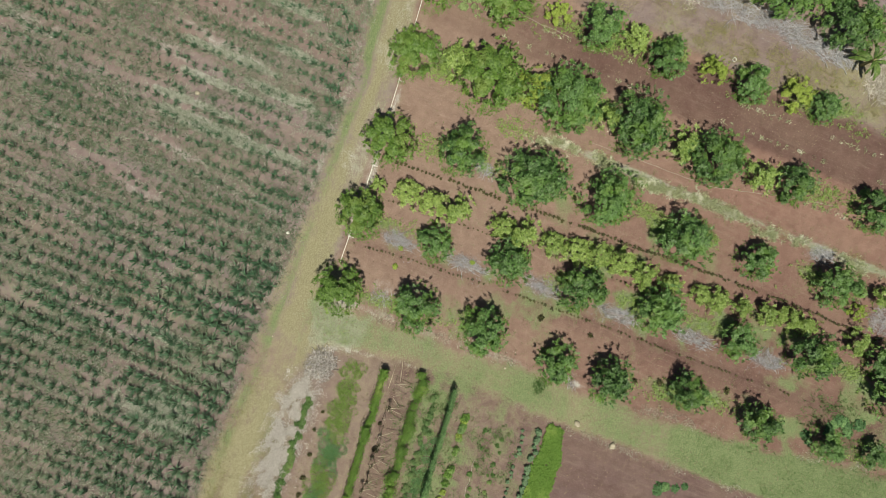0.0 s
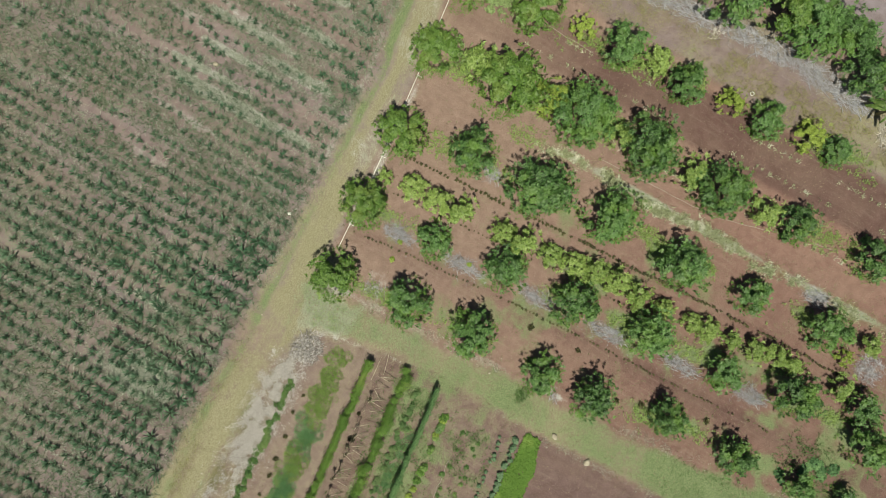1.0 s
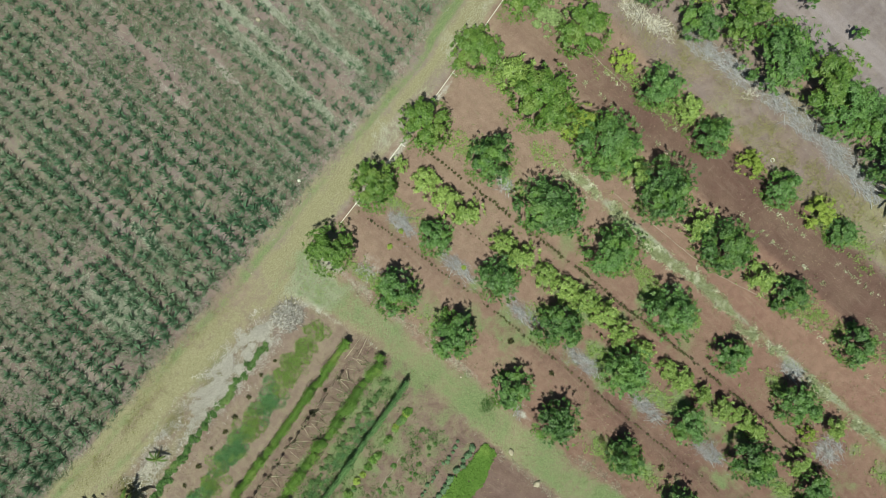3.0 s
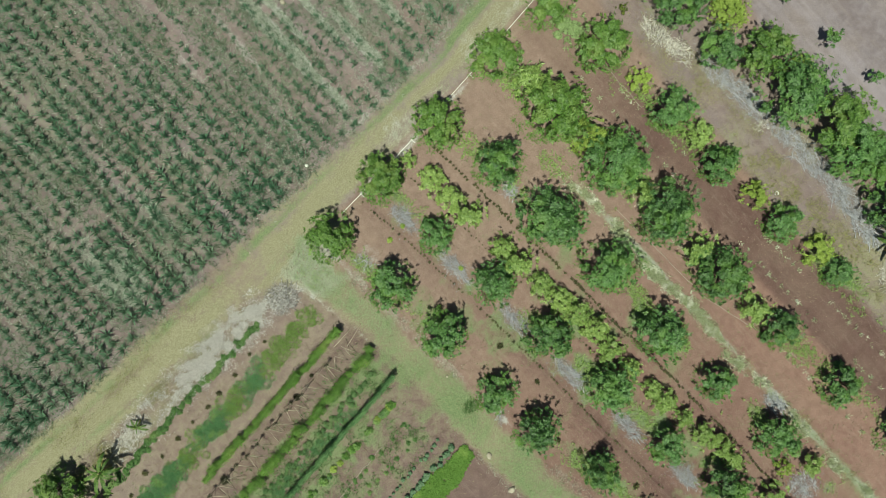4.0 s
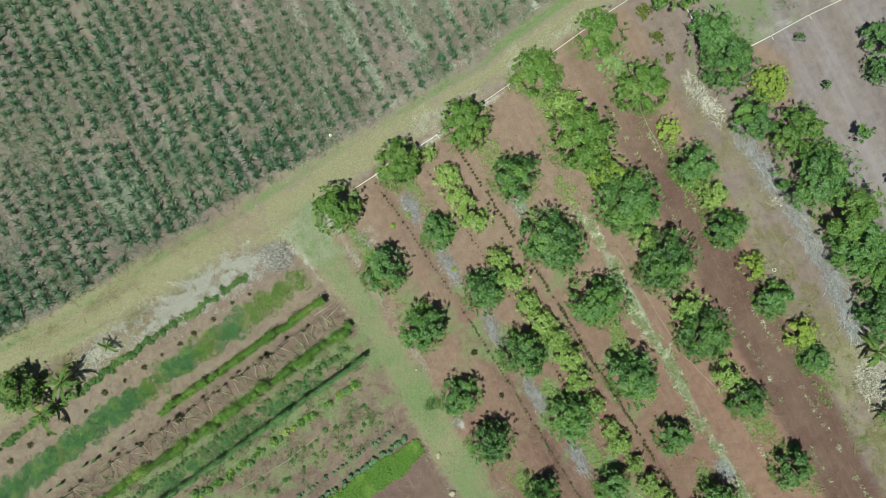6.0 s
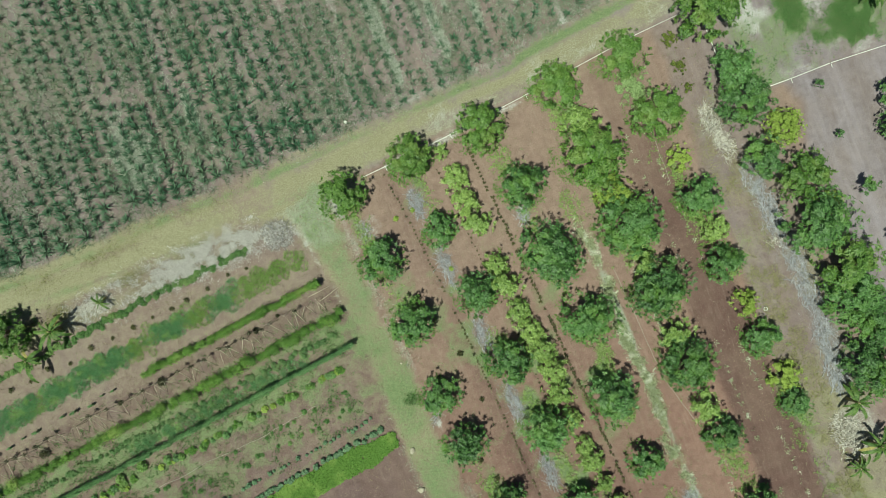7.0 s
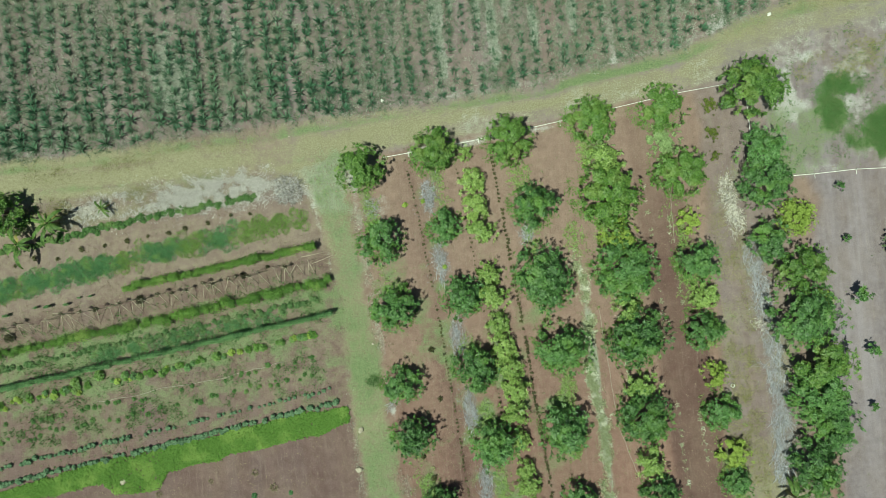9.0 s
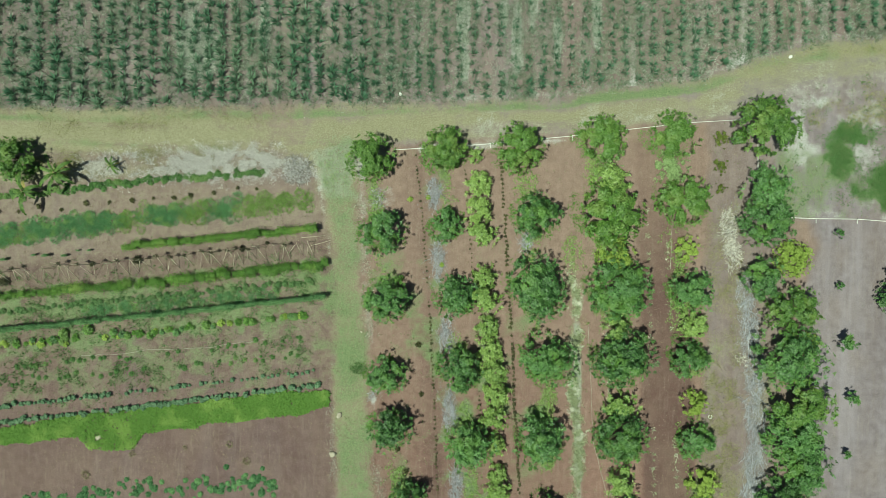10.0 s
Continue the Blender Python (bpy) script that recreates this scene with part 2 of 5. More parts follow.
def at(x, y, z=0.0, turn=0.0, size=1.0, tall=None):
    return Matrix.Translation((x, y, z)) @ Matrix.Rotation(turn, 4, "Z") @ Matrix.Diagonal((size, size, tall or size, 1))


def lattice(x, y, seed):
    h = np.sin(x * 127.1 + y * 311.7 + seed * 74.7) * 43758.5453
    return h - np.floor(h)


def vnoise(x, y, size, seed=0, octaves=3):
    """Smooth noise from 0 to 1 on the plan."""
    total, amp, out = 0.0, 1.0, 0.0
    for o in range(octaves):
        u, v = x / size * 2**o + seed * 13.7, y / size * 2**o - seed * 7.3
        i, j = np.floor(u), np.floor(v)
        a, b = u - i, v - j
        a, b = a * a * (3 - 2 * a), b * b * (3 - 2 * b)
        out = out + amp * ((lattice(i, j, seed) * (1 - a) + lattice(i + 1, j, seed) * a) * (1 - b)
                           + (lattice(i, j + 1, seed) * (1 - a) + lattice(i + 1, j + 1, seed) * a) * b)
        total, amp = total + amp, amp * 0.5
    return out / total


def step(v, lo, hi):
    t = np.clip((v - lo) / (hi - lo), 0, 1)
    return t * t * (3 - 2 * t)


def blob(x, y, cx, cy, rx, ry, turn=0.0):
    """1 inside an uneven oval patch, 0 outside."""
    c, s = math.cos(turn), math.sin(turn)
    u, v = (x - cx) * c + (y - cy) * s, -(x - cx) * s + (y - cy) * c
    d = np.sqrt((u / rx) ** 2 + (v / ry) ** 2) + (vnoise(x, y, 1.6, 5) - 0.5) * 0.9
    return 1 - step(d, 0.7, 1.15)


# ---------------------------------------------------------------- the plan, in metres
FIELD_EDGE = ((-60, -33.5, -23.3, -13.1, -2.8, 7.4, 17.8, 22.9, 30.7, 34.8, 41.0, 47.1, 70), (3.0, 3.2, 3.5, 4.1, 4.7, 5.1, 6.0, 7.0, 8.0, 9.9, 11.8, 12.5, 14.0))
ROAD_EDGE = ((-60, -33.4, -20.6, -13.0, -7.9, -2.7, 2.4, 12.7, 23.0, 33.4, 38.6, 47.3, 70), (-0.4, -0.3, -0.2, -0.3, 0.2, 1.0, 1.3, 2.1, 3.4, 4.7, 5.4, 7.6, 12.0))
PATH_Y = (-60, -49, -43, -36, -31, -28, -25, -21, -17, -12.6, -8.5, -4.4, -1.4, 0.8, 6)
PATH_WEST = (0.5, -0.2, -0.9, -1.7, -1.9, -2.3, -2.5, -2.6, -2.4, -2.6, -3.0, -3.9, -4.8, -5.8, -6)
PATH_EAST = (6.0, 4.7, 3.2, 1.9, 1.5, 1.0, 0.9, 0.5, 0.1, -0.3, -0.7, -1.0, -1.2, -0.6, 0)


def field_edge(x):
    return np.interp(x, *FIELD_EDGE)


def road_edge(x):
    return np.interp(x, *ROAD_EDGE)


def path_west(y):
    return np.interp(y, PATH_Y, PATH_WEST)


def path_east(y):
    return np.interp(y, PATH_Y, PATH_EAST)


# tree columns of the orchard, from the road southwards: x at y = 0, drift a metre south, half width of the weedy strip
COLUMNS = ((0.3, 0.12, 0.9), (6.5, 0.12, 0.9), (14.8, 0.08, 0.9), (21.3, 0.09, 1.4), (27.6, 0.11, 1.1))


# lines of seedlings on the plan
SEED_LINES = (((12.0, 12.6, 13.0, 13.5, 13.8, 14.3, 14.9, 15.2), (-0.3, -6.0, -11.2, -16.3, -21.5, -26.7, -35.9, -44.6)),
              ((4.2, 4.9, 5.4, 6.0, 6.5, 6.9, 7.4, 7.9), (0.2, -4.4, -8.8, -14.5, -20.7, -26.9, -34.0, -39.1)),
              ((8.8, 9.3, 9.7, 10.4, 11.0), (-1.0, -6.0, -10.2, -17.5, -26.0)))
# drifts of pruned grey branches: place, half widths
PILES = ((6.1, -3.2, 0.6, 1.35), (6.6, -9.3, 0.6, 1.8), (7.5, -16.0, 0.6, 1.6), (8.0, -22.7, 0.6, 1.7), (8.8, -29.6, 0.6, 1.7), (9.7, -36.0, 0.7, 1.3), (14.6, -7.4, 0.5, 0.8), (19.8, -36.5, 0.6, 1.0), (16.9, -43.5, 1.2, 1.2),
         (34.9, -11.4, 0.95, 2.1), (35.3, -15.2, 0.95, 2.1), (35.8, -19.2, 0.95, 2.1), (36.0, -23.2, 0.95, 2.1), (36.0, -27.2, 0.95, 2.1), (35.8, -30.6, 0.95, 2.0))


def streaks(x, y):
    """Bleached stretches between the crop rows."""
    out = 0 * x
    for cx, cy, rx, ry in ((8.2, 14.5, 0.6, 6.0), (9.5, 17.5, 0.3, 4.5), (11.9, 15.5, 0.3, 4.0), (14.5, 16.0, 0.3, 5.0), (13.2, 11.0, 0.45, 3.6), (-16.4, 9.6, 1.3, 3.6), (-14.8, 9.5, 0.6, 2.4), (16.9, 11.5, 0.35, 2.0), (20.5, 13.0, 0.4, 2.6), (-9.8, 11.0, 0.5, 3.0)):
        out = np.maximum(out, blob(x, y, cx, cy, rx, ry, 0.03))
    return out


def damp(x, y):
    """The two damp hollows in the far corner, fading at their edges."""
    def soft(cx, cy, rx, ry, turn):
        c, s = math.cos(turn), math.sin(turn)
        p, q = (x - cx) * c + (y - cy) * s, -(x - cx) * s + (y - cy) * c
        return 1 - step(np.sqrt((p / rx) ** 2 + (q / ry) ** 2) + (vnoise(x, y, 1.3, 5) - 0.5) * 0.9, 0.25, 1.25)

    a = np.maximum(soft(44.0, 3.2, 2.6, 1.3, 0.1), soft(43.2, 1.5, 1.4, 2.3, 0.2))
    a = np.maximum(a, soft(47.6, -1.2, 4.2, 2.4, 0.15))
    return a * step(vnoise(x, y, 1.1, 25) + 0.35 * a, 0.42, 0.85)


def masks(x, y):
    """What covers the ground at a place: (green, dry, pale), (red, tilled, grey), each 0 to 1."""
    w = (vnoise(x, y, 2.4, 1) - 0.5)
    w2 = (vnoise(x, y, 7.0, 2) - 0.5)
    fe, re, pw, pe = field_edge(x) + w * 0.7, road_edge(x) + w * 0.8, path_west(y) + w * 0.7, path_east(y) + w * 0.7
    field = step(y, fe - 0.4, fe + 0.5)
    road = (1 - field) * step(y, re - 0.5, re + 0.3)
    below = 1 - step(y, re - 0.5, re + 0.3)
    path = below * step(x, pw - 0.7, pw + 0.7) * (1 - step(x, pe - 0.7, pe + 0.9))
    garden = below * (1 - step(x, pw - 0.7, pw + 0.7))
    orchard = below * step(x, pe - 0.7, pe + 0.9)
    far_strip = orchard * step(x, 30.6 + w, 31.6 + w) * (1 - step(x, 36.0, 41.0))
    south = -y
    corner = orchard * step(x, 36.5 + w * 2, 38 + w * 2) * step(y, -4.9 + w * 0.5, -4.2 + w * 0.5)
    bare_east = orchard * step(x, 40.0 + w * 1.5, 41.5 + w * 1.5) * (1 - step(y, -4.9, -4.2))
    along = vnoise(x * 0.10, y * 1.3, 1.0, 15) - 0.5
    # grass
    u = np.clip((y - re) / (fe - re), 0, 1)
    lane, band = np.exp(-((u - 0.42) / 0.20) ** 2), np.exp(-((u - 0.76) / 0.13) ** 2)
    east_end, west = step(x, 30, 36), step(-x, 4, 20)
    verge = np.exp(-((y - (fe - 0.9)) / (0.9 + 0.9 * step(x, 31, 38))) ** 2) * road
    green = field * (0.20 + 0.2 * w2 + 0.10 * step(-x, -8, 6)) + 0.16 * step(x, 31, 36) * verge + road * (0.25 + 0.26 * band - 0.12 * lane - 0.04 * west + 0.45 * along + 0.25 * w2 + 0.3 * w) * (1 - 0.4 * east_end) + path * (0.50 - 0.05 * (1 - step(south, 8, 18)) + 0.25 * step(south, 26, 40) + 0.30 * w2 + 0.4 * w) + orchard * (0.10 + 0.35 * w2 + 0.25 * w) * (1 - 0.6 * step(x, 20, 25)) * (1 - step(x, 22.5, 25) * (1 - step(x, 29, 31)))
    green += road * (-0.14 + 0.7 * w + 0.4 * w2) * step(x, 30, 36)
    green += blob(x, y, -3.0, -1.2, 4.2, 3.4) * 0.04
    for cx, lean, half in COLUMNS:
        d = np.abs(x - (cx + lean * south))
        green += orchard * 0.34 * np.exp(-(d / half) ** 2) * step(vnoise(x, y, 3.2, 9), 0.35, 0.65)
    green += orchard * 0.30 * np.exp(-((x - (18.6 + 0.045 * south)) / 0.7) ** 2) * step(south, 8, 14)
    green += far_strip * (0.06 + 0.16 * step(south, 4, 10) - 0.16 * step(south, 20, 28) + 0.5 * w2 + 0.4 * w) * (1 - step(x, 34, 35))
    green += corner * (0.14 + 0.28 * step(vnoise(x, y, 3.0, 11), 0.4, 0.65))
    green += 0.55 * corner * damp(x, y)
    s = south + 0.13 * (x + 4)
    green += 0.06 * garden * (1 - step(south, 18, 25)) + garden * (0.26 + 0.24 * step(vnoise(x, y, 1.2, 12), 0.40, 0.65)) * step(s, 8.9, 9.6) * (1 - 0.25 * step(s, 14.9, 16.0)) * (1 - step(s, 20.5, 22.0))
    green += orchard * (0.30 * step(vnoise(x, y, 2.0, 21), 0.55, 0.75) + 0.16 * step(vnoise(x, y, 1.0, 96), 0.40, 0.70) * step(south, 8, 18)) * (1 - step(x, 15, 18))
    for sx, sy in SEED_LINES:
        green += orchard * 0.10 * np.exp(-((x - np.interp(south, [-v for v in sy], sx) - 0.9) / 0.5) ** 2) * step(vnoise(x, y, 2.6, 26), 0.4, 0.6)
    ruts = road * (np.exp(-((u - 0.34) / 0.07) ** 2) + np.exp(-((u - 0.62) / 0.07) ** 2))
    green -= 0.10 * ruts
    # dry grass
    dry = 0.20 * field + road * (0.50 + 0.14 * lane + 0.05 * west - 0.08 * step(x, 2, 10) + 0.15 * w2 + 0.3 * w - 0.40 * along) * (1 - 0.4 * east_end) + path * (0.46 - 0.2 * w) * (1 - 0.6 * step(south, 22, 36)) + far_strip * (0.10 + 0.24 * step(south, 4, 10) + 0.4 * w2 + 0.3 * w) + 0.30 * verge * step(x, 31, 36)
    dry += 0.30 * garden * (1 - step(south, 18, 25)) * step(south, 1, 4)
    dry += 0.34 * garden * step(y, -2.4 + 0.06 * (x + 8), -1.2 + 0.06 * (x + 8))
    dry += orchard * 0.30 * np.exp(-((y - (re - 0.9)) / 0.8) ** 2) * (1 - step(x, 26, 32)) + corner * 0.2
    dry += 0.22 * orchard * np.exp(-((x - pe - 1.1) / 0.9) ** 2)
    dry -= 0.06 * ruts
    dry += 0.16 * blob(x, y, -3.0, -0.8, 4.5, 3.0)
    # pale stony ground
    line = -1.75 + 0.075 * (x + 22)
    pale = garden * (0.04 + 0.10 * step(x, -19, -15) + 0.9 * w) * np.exp(-((y - line) / 0.9) ** 2) * step(x, -28, -22) * (1 - step(x, -8.5, -7.0))
    pale += 0.48 * orchard * np.exp(-((y - (re - 0.6)) / 0.5) ** 2) * step(x, 3, 5) * (1 - step(x, 17, 20))
    pale += (0.52 + 0.6 * w) * np.exp(-((x - (18.75 + 0.042 * south)) / 0.5) ** 2) * step(south, 9, 14) * orchard
    pale += corner * (1 - 0.8 * damp(x, y)) * (0.17 + 0.24 * step(vnoise(x, y, 1.8, 19), 0.38, 0.65) + (0.16 * np.exp(-((x - 39.6) / 1.4) ** 2 - ((y - 1.8) / 2.6) ** 2) + 0.14 * np.exp(-((x - 44.7) / 1.2) ** 2 - ((y - 0.6) / 1.4) ** 2)) * step(vnoise(x, y, 0.9, 30), 0.3, 0.6))
    pale += 0.36 * (below - path) * (np.exp(-((x - pe - 0.5) / 0.6) ** 2) + np.exp(-((x - pw + 0.3) / 0.35) ** 2)) * step(vnoise(x, y, 1.3, 29), 0.35, 0.6)
    pale += 0.40 * orchard * blob(x, y, 35.6, -36.0, 2.0, 3.2) + 0.18 * path * np.exp(-((x - pw - 0.4) / 0.5) ** 2) * step(south, 20, 24)
    pale += 0.40 * step(vnoise(x, y, 0.9, 97), 0.46, 0.62) * (np.exp(-((x - 42.0) / 1.8) ** 2 - ((y - 5.9) / 1.1) ** 2) + np.exp(-((x - 39.7) / 1.0) ** 2 - ((y - 1.6) / 2.0) ** 2))
    pale += field * (0.22 * step(vnoise(x * 3.2, y * 0.5, 4.0, 14), 0.58, 0.76) + 0.20 * step(x, -8, 6)) + 0.58 * field * streaks(x, y)
    pale += 0.35 * orchard * np.maximum(blob(x, y, 1.6, -3.6, 0.9, 1.2), blob(x, y, 1.0, -21.6, 0.6, 1.0))
    pale += road * (0.08 - 0.16 * west + 0.24 * step(x, 2, 10) * (1 - 0.6 * u) + 0.3 * w) + 0.18 * (1 - road) * np.exp(-((y - fe - 0.3) / 0.5) ** 2) + path * (0.26 + 0.06 * (1 - step(south, 8, 18)) + 0.4 * w + 0.3 * w2) * (1 - 0.6 * step(south, 14, 24)) + 0.20 * blob(x, y, -3.0, -0.8, 4.5, 3.0)
    for bx, by, rx, ry in PILES:
        pale += (0.40 - 0.06 * (bx > 30)) * orchard * np.exp(-((x - bx) / (rx * 1.1)) ** 2 - ((y - by) / (ry * 0.9)) ** 4)
    # soil colours
    red = 0.22 * field + orchard * (0.35 + 0.65 * step(south, 6, 34)) + 0.15 * garden * step(south, 8, 20)
    red = red * (1 - 0.8 * far_strip)
    till = orchard * step(x, 23.9 + 0.05 * south, 24.9 + 0.05 * south) * (1 - step(x, 28.2 + 0.075 * south, 29.0 + 0.075 * south)) * (0.35 + 0.65 * step(south, 0, 12))
    till += orchard * (1 - far_strip) * 0.55 * step(south, 8, 34) * (1 - 0.7 * step(x, 14, 24))
    till += far_strip * 0.30 + 0.50 * road * west * (1 - 0.6 * lane)
    till += orchard * 0.35 * np.exp(-((x - (4.6 + 0.08 * south)) / 1.2) ** 2)
    for sx, sy in SEED_LINES:
        till += 0.16 * orchard * np.exp(-((x - np.interp(south, [-v for v in sy], sx)) / 0.3) ** 2)
    till += 0.3 * corner * damp(x, y)
    till += 0.30 * garden * np.exp(-((y - np.interp(x, (-41, -33.1, -17.8, -4.0), (-13.2, -12.0, -10.1, -8.3))) / 0.9) ** 2)
    grey = bare_east * 0.95 + corner * 0.9 + 0.50 * field * (1 - 0.3 * step(x, 6, 20)) + 0.35 * garden * np.exp(-((y - line) / 1.1) ** 2) * step(x, -19, -15) + 0.4 * road * step(x, 30, 36) + 0.5 * road * (1 - 0.7 * step(-x, 0, 8)) + 0.45 * far_strip + 0.15 * garden
    till = till + garden * (0.20 + 0.12 * step(-x, 9, 20) + 0.56 * step(south + 0.13 * (x + 4), 6.2, 8.0) + 0.42 * step(south + 0.12 * (x + 4), 22.0, 24.0)) + field * (0.35 + 0.3 * step(-x, -6, 14)) + bare_east * (0.45 * (1 - step(x, 41.5, 44.5)) + 0.5 * step(south, 8, 22))
    return np.stack([green, dry, pale], -1).clip(0, 1), np.stack([red.clip(0, 1), till.clip(0, 1), grey.clip(0, 1)], -1)


def relief(x, y):
    return (vnoise(x, y, 1.1, 31) - 0.5) * 0.05 + (vnoise(x, y, 6.0, 33) - 0.5) * 0.05


def dress(me):
    """Writes the cover and soil masks onto a ground mesh."""
    co = np.empty(len(me.vertices) * 3)
    me.vertices.foreach_get("co", co)
    co = co.reshape(-1, 3)
    cover, soil = masks(co[:, 0], co[:, 1])
    for name, m in (("cover", cover), ("soil", soil)):
        layer = me.color_attributes.new(name, "FLOAT_COLOR", "POINT")
        layer.data.foreach_set("color", np.concatenate([m, np.ones((len(m), 1))], 1).ravel())
    me.materials.append(EARTH)


# ---------------------------------------------------------------- ground, road and path
def axis(lo, hi, fine):
    inner = np.arange(lo, hi + fine / 2, fine)
    grow = np.cumsum(0.6 * 1.45 ** np.arange(20))
    return np.concatenate([lo - grow[::-1], inner, hi + grow])


gx, gy = axis(-44, 58, 0.28), axis(-56, 44, 0.28)
X, Y = np.meshgrid(gx, gy)
index = np.arange(X.size).reshape(X.shape)
quads = np.stack([index[:-1, :-1], index[:-1, 1:], index[1:, 1:], index[1:, :-1]], -1).reshape(-1, 4)
me = mesh_of("ground", np.stack([X, Y, relief(X, Y)], -1).reshape(-1, 3), quads)
dress(me)
tagged(new("ground", me), "reddish brown farm soil with patchy weeds and dry grass", "ground", kind="structure")


def strip(name, rows, label, category):
    """A track laid just over the ground: rows of points from one edge to the other."""
    pts = np.array(rows)
    n, k = pts.shape[:2]
    lift = np.full((n, k), 0.03)
    lift[:, 0] = lift[:, -1] = 0.008
    z = relief(pts[..., 0], pts[..., 1]) + lift
    idx = np.arange(n * k).reshape(n, k)
    q = np.stack([idx[:-1, :-1], idx[1:, :-1], idx[1:, 1:], idx[:-1, 1:]], -1).reshape(-1, 4)
    me = mesh_of(name, np.concatenate([pts, z[..., None]], -1).reshape(-1, 3), q)
    dress(me)
    tagged(new(name, me), label, category, kind="structure")


xs = np.arange(-44, 58, 0.28)
strip("road", [[(x, road_edge(x) + (field_edge(x) - road_edge(x)) * k / 14) for k in range(15)] for x in xs],
      "sandy dirt farm track with a grassy verge", "road")
ys = np.arange(-55, 0.4, 0.28)
strip("path", [[(path_west(y) + (path_east(y) - path_west(y)) * k / 11, y) for k in range(12)] for y in ys[::-1]],
      "mown green grass path between garden and orchard", "path")


# ---------------------------------------------------------------- the crop field
def scatter(n, box, keep):
    """Random places in a box, kept by a chance from 0 to 1."""
    x, y = RNG.uniform(box[0], box[2], n), RNG.uniform(box[1], box[3], n)
    ok = RNG.random(n) < keep(x, y)
    return x[ok], y[ok]


def in_view(x, y, r=49.0):
    """Within the stretch of country that the drone looks over."""
    return np.hypot(x - 6.9, y + 7.7) < r


def crop_field():
    """Rows of arching, sword-leaved clumps that run away from the track, with weeds and straw under them."""
    px, py = [], []
    for k in range(-46, 40):
        y = 3.0 + RNG.random()
        while y < 44:
            y += RNG.uniform(0.62, 1.02)
            x = 10.5 + 1.27 * k - 0.03 * (y - 9.4) + RNG.normal(0, 0.10)
            if y > field_edge(np.array(x)) + 0.5 and in_view(x, y):
                px.append(x), py.append(y)
    px, py = np.array(px), np.array(py)
    thin = vnoise(px, py, 4.0, 41)
    ok = RNG.random(len(px)) < np.where(thin > 0.68, 0.4, 0.95)
    px, py = px[ok], py[ok]
    near = np.exp(-((py - field_edge(px) - 2) / 3.5) ** 2)
    lush = np.clip(0.78 - 0.12 * step(py - 0.3 * px, 8, 22) + 0.6 * (vnoise(px, py, 7.0, 42) - 0.5) + 0.34 * step(-px, -6, 10) + 0.15 * near, 0.55, 1.3) * RNG.uniform(0.75, 1.15, len(px))
    n, b = len(px), 36
    i = np.repeat(np.arange(n), b)
    turn = RNG.uniform(0, 2 * np.pi, n * b)
    r = RNG.uniform(0, 0.20, n * b)
    tip_x, tip_y = RNG.normal(0, 0.35, n)[i], RNG.normal(0, 0.35, n)[i]      # every clump leans its own way
    heading = np.arctan2(np.sin(turn) + tip_y, np.cos(turn) + tip_x)
    p = np.stack([px[i] + r * np.cos(turn), py[i] + r * np.sin(turn), np.full(n * b, -0.04)], 1)
    lean = RNG.uniform(0.02, 0.85, n * b) ** 1.3
    tall = lush[i] * RNG.uniform(0.38, 0.88, n * b)
    v, q, t = blades(p, heading + RNG.normal(0, 0.5, n * b), lean, tall, RNG.uniform(0.045, 0.080, n * b) * lush[i], 0.28)
    tagged(new("crop_plants", mesh_of("crop_plants", v, q, t, CROP_LEAF)), "rows of blue-green sword-leaved crop clumps on a weedy field", "crop", kind="stuff")
    b = 9
    i = np.repeat(np.arange(n), b)
    turn = RNG.uniform(0, 2 * np.pi, n * b)
    r = np.abs(RNG.normal(0.42, 0.26, n * b))
    p = np.stack([px[i] + r * np.cos(turn) * 0.8, py[i] + r * np.sin(turn), np.full(n * b, 0.0)], 1)
    v, q, t = blades(p, turn + RNG.normal(0, 0.6, n * b), RNG.uniform(0.9, 1.5, n * b), RNG.uniform(0.20, 0.55, n * b), RNG.uniform(0.025, 0.045, n * b), 0.15)
    tagged(new("straw_litter", mesh_of("straw_litter", v, q, t, BLEACHED)), "dry pale straw lying between the crop rows", "straw", kind="stuff")
    # low weeds between the rows, green in some stretches and bleached in others
    for name, mat, m, seed, lo, label in (("field_weeds", FIELD_WEED, 120000, 44, 0.26, "low grey-green weeds between the crop rows"), ("field_straw", BLEACHED, 60000, 47, 0.44, "bleached grass between the crop rows")):
        x, y = scatter(m, (-44, 3, 54, 42), lambda x, y: np.maximum(step(vnoise(x * 2.4, y * 0.5, 3.0, seed), lo, lo + 0.25), streaks(x, y) * (seed == 47)) * (0.8 + 0.2 * step(x, -8, 6)) * step(y - field_edge(x), -0.8, 0.6) * in_view(x, y))
        i = np.repeat(np.arange(len(x)), 5)
        k = len(i)
        p = np.stack([x[i] + RNG.normal(0, 0.08, k), y[i] + RNG.normal(0, 0.08, k), np.full(k, -0.02)], 1)
        v, q, t = spikes(p, RNG.uniform(0, 6.28, k), RNG.uniform(0.5, 1.35, k), RNG.uniform(0.15, 0.42, k), RNG.uniform(0.03, 0.06, k))
        tagged(new(name, mesh_of(name, v, q, t, mat)), label, "weeds", kind="stuff")

    x, y = scatter(120000, (-20, 5, 24, 24), lambda x, y: streaks(x, y) * (0.3 + 0.7 * step(vnoise(x, y, 0.9, 48), 0.4, 0.6)))
    i = np.repeat(np.arange(len(x)), 5)
    k = len(i)
    p = np.stack([x[i] + RNG.normal(0, 0.08, k), y[i] + RNG.normal(0, 0.08, k), np.full(k, -0.02)], 1)
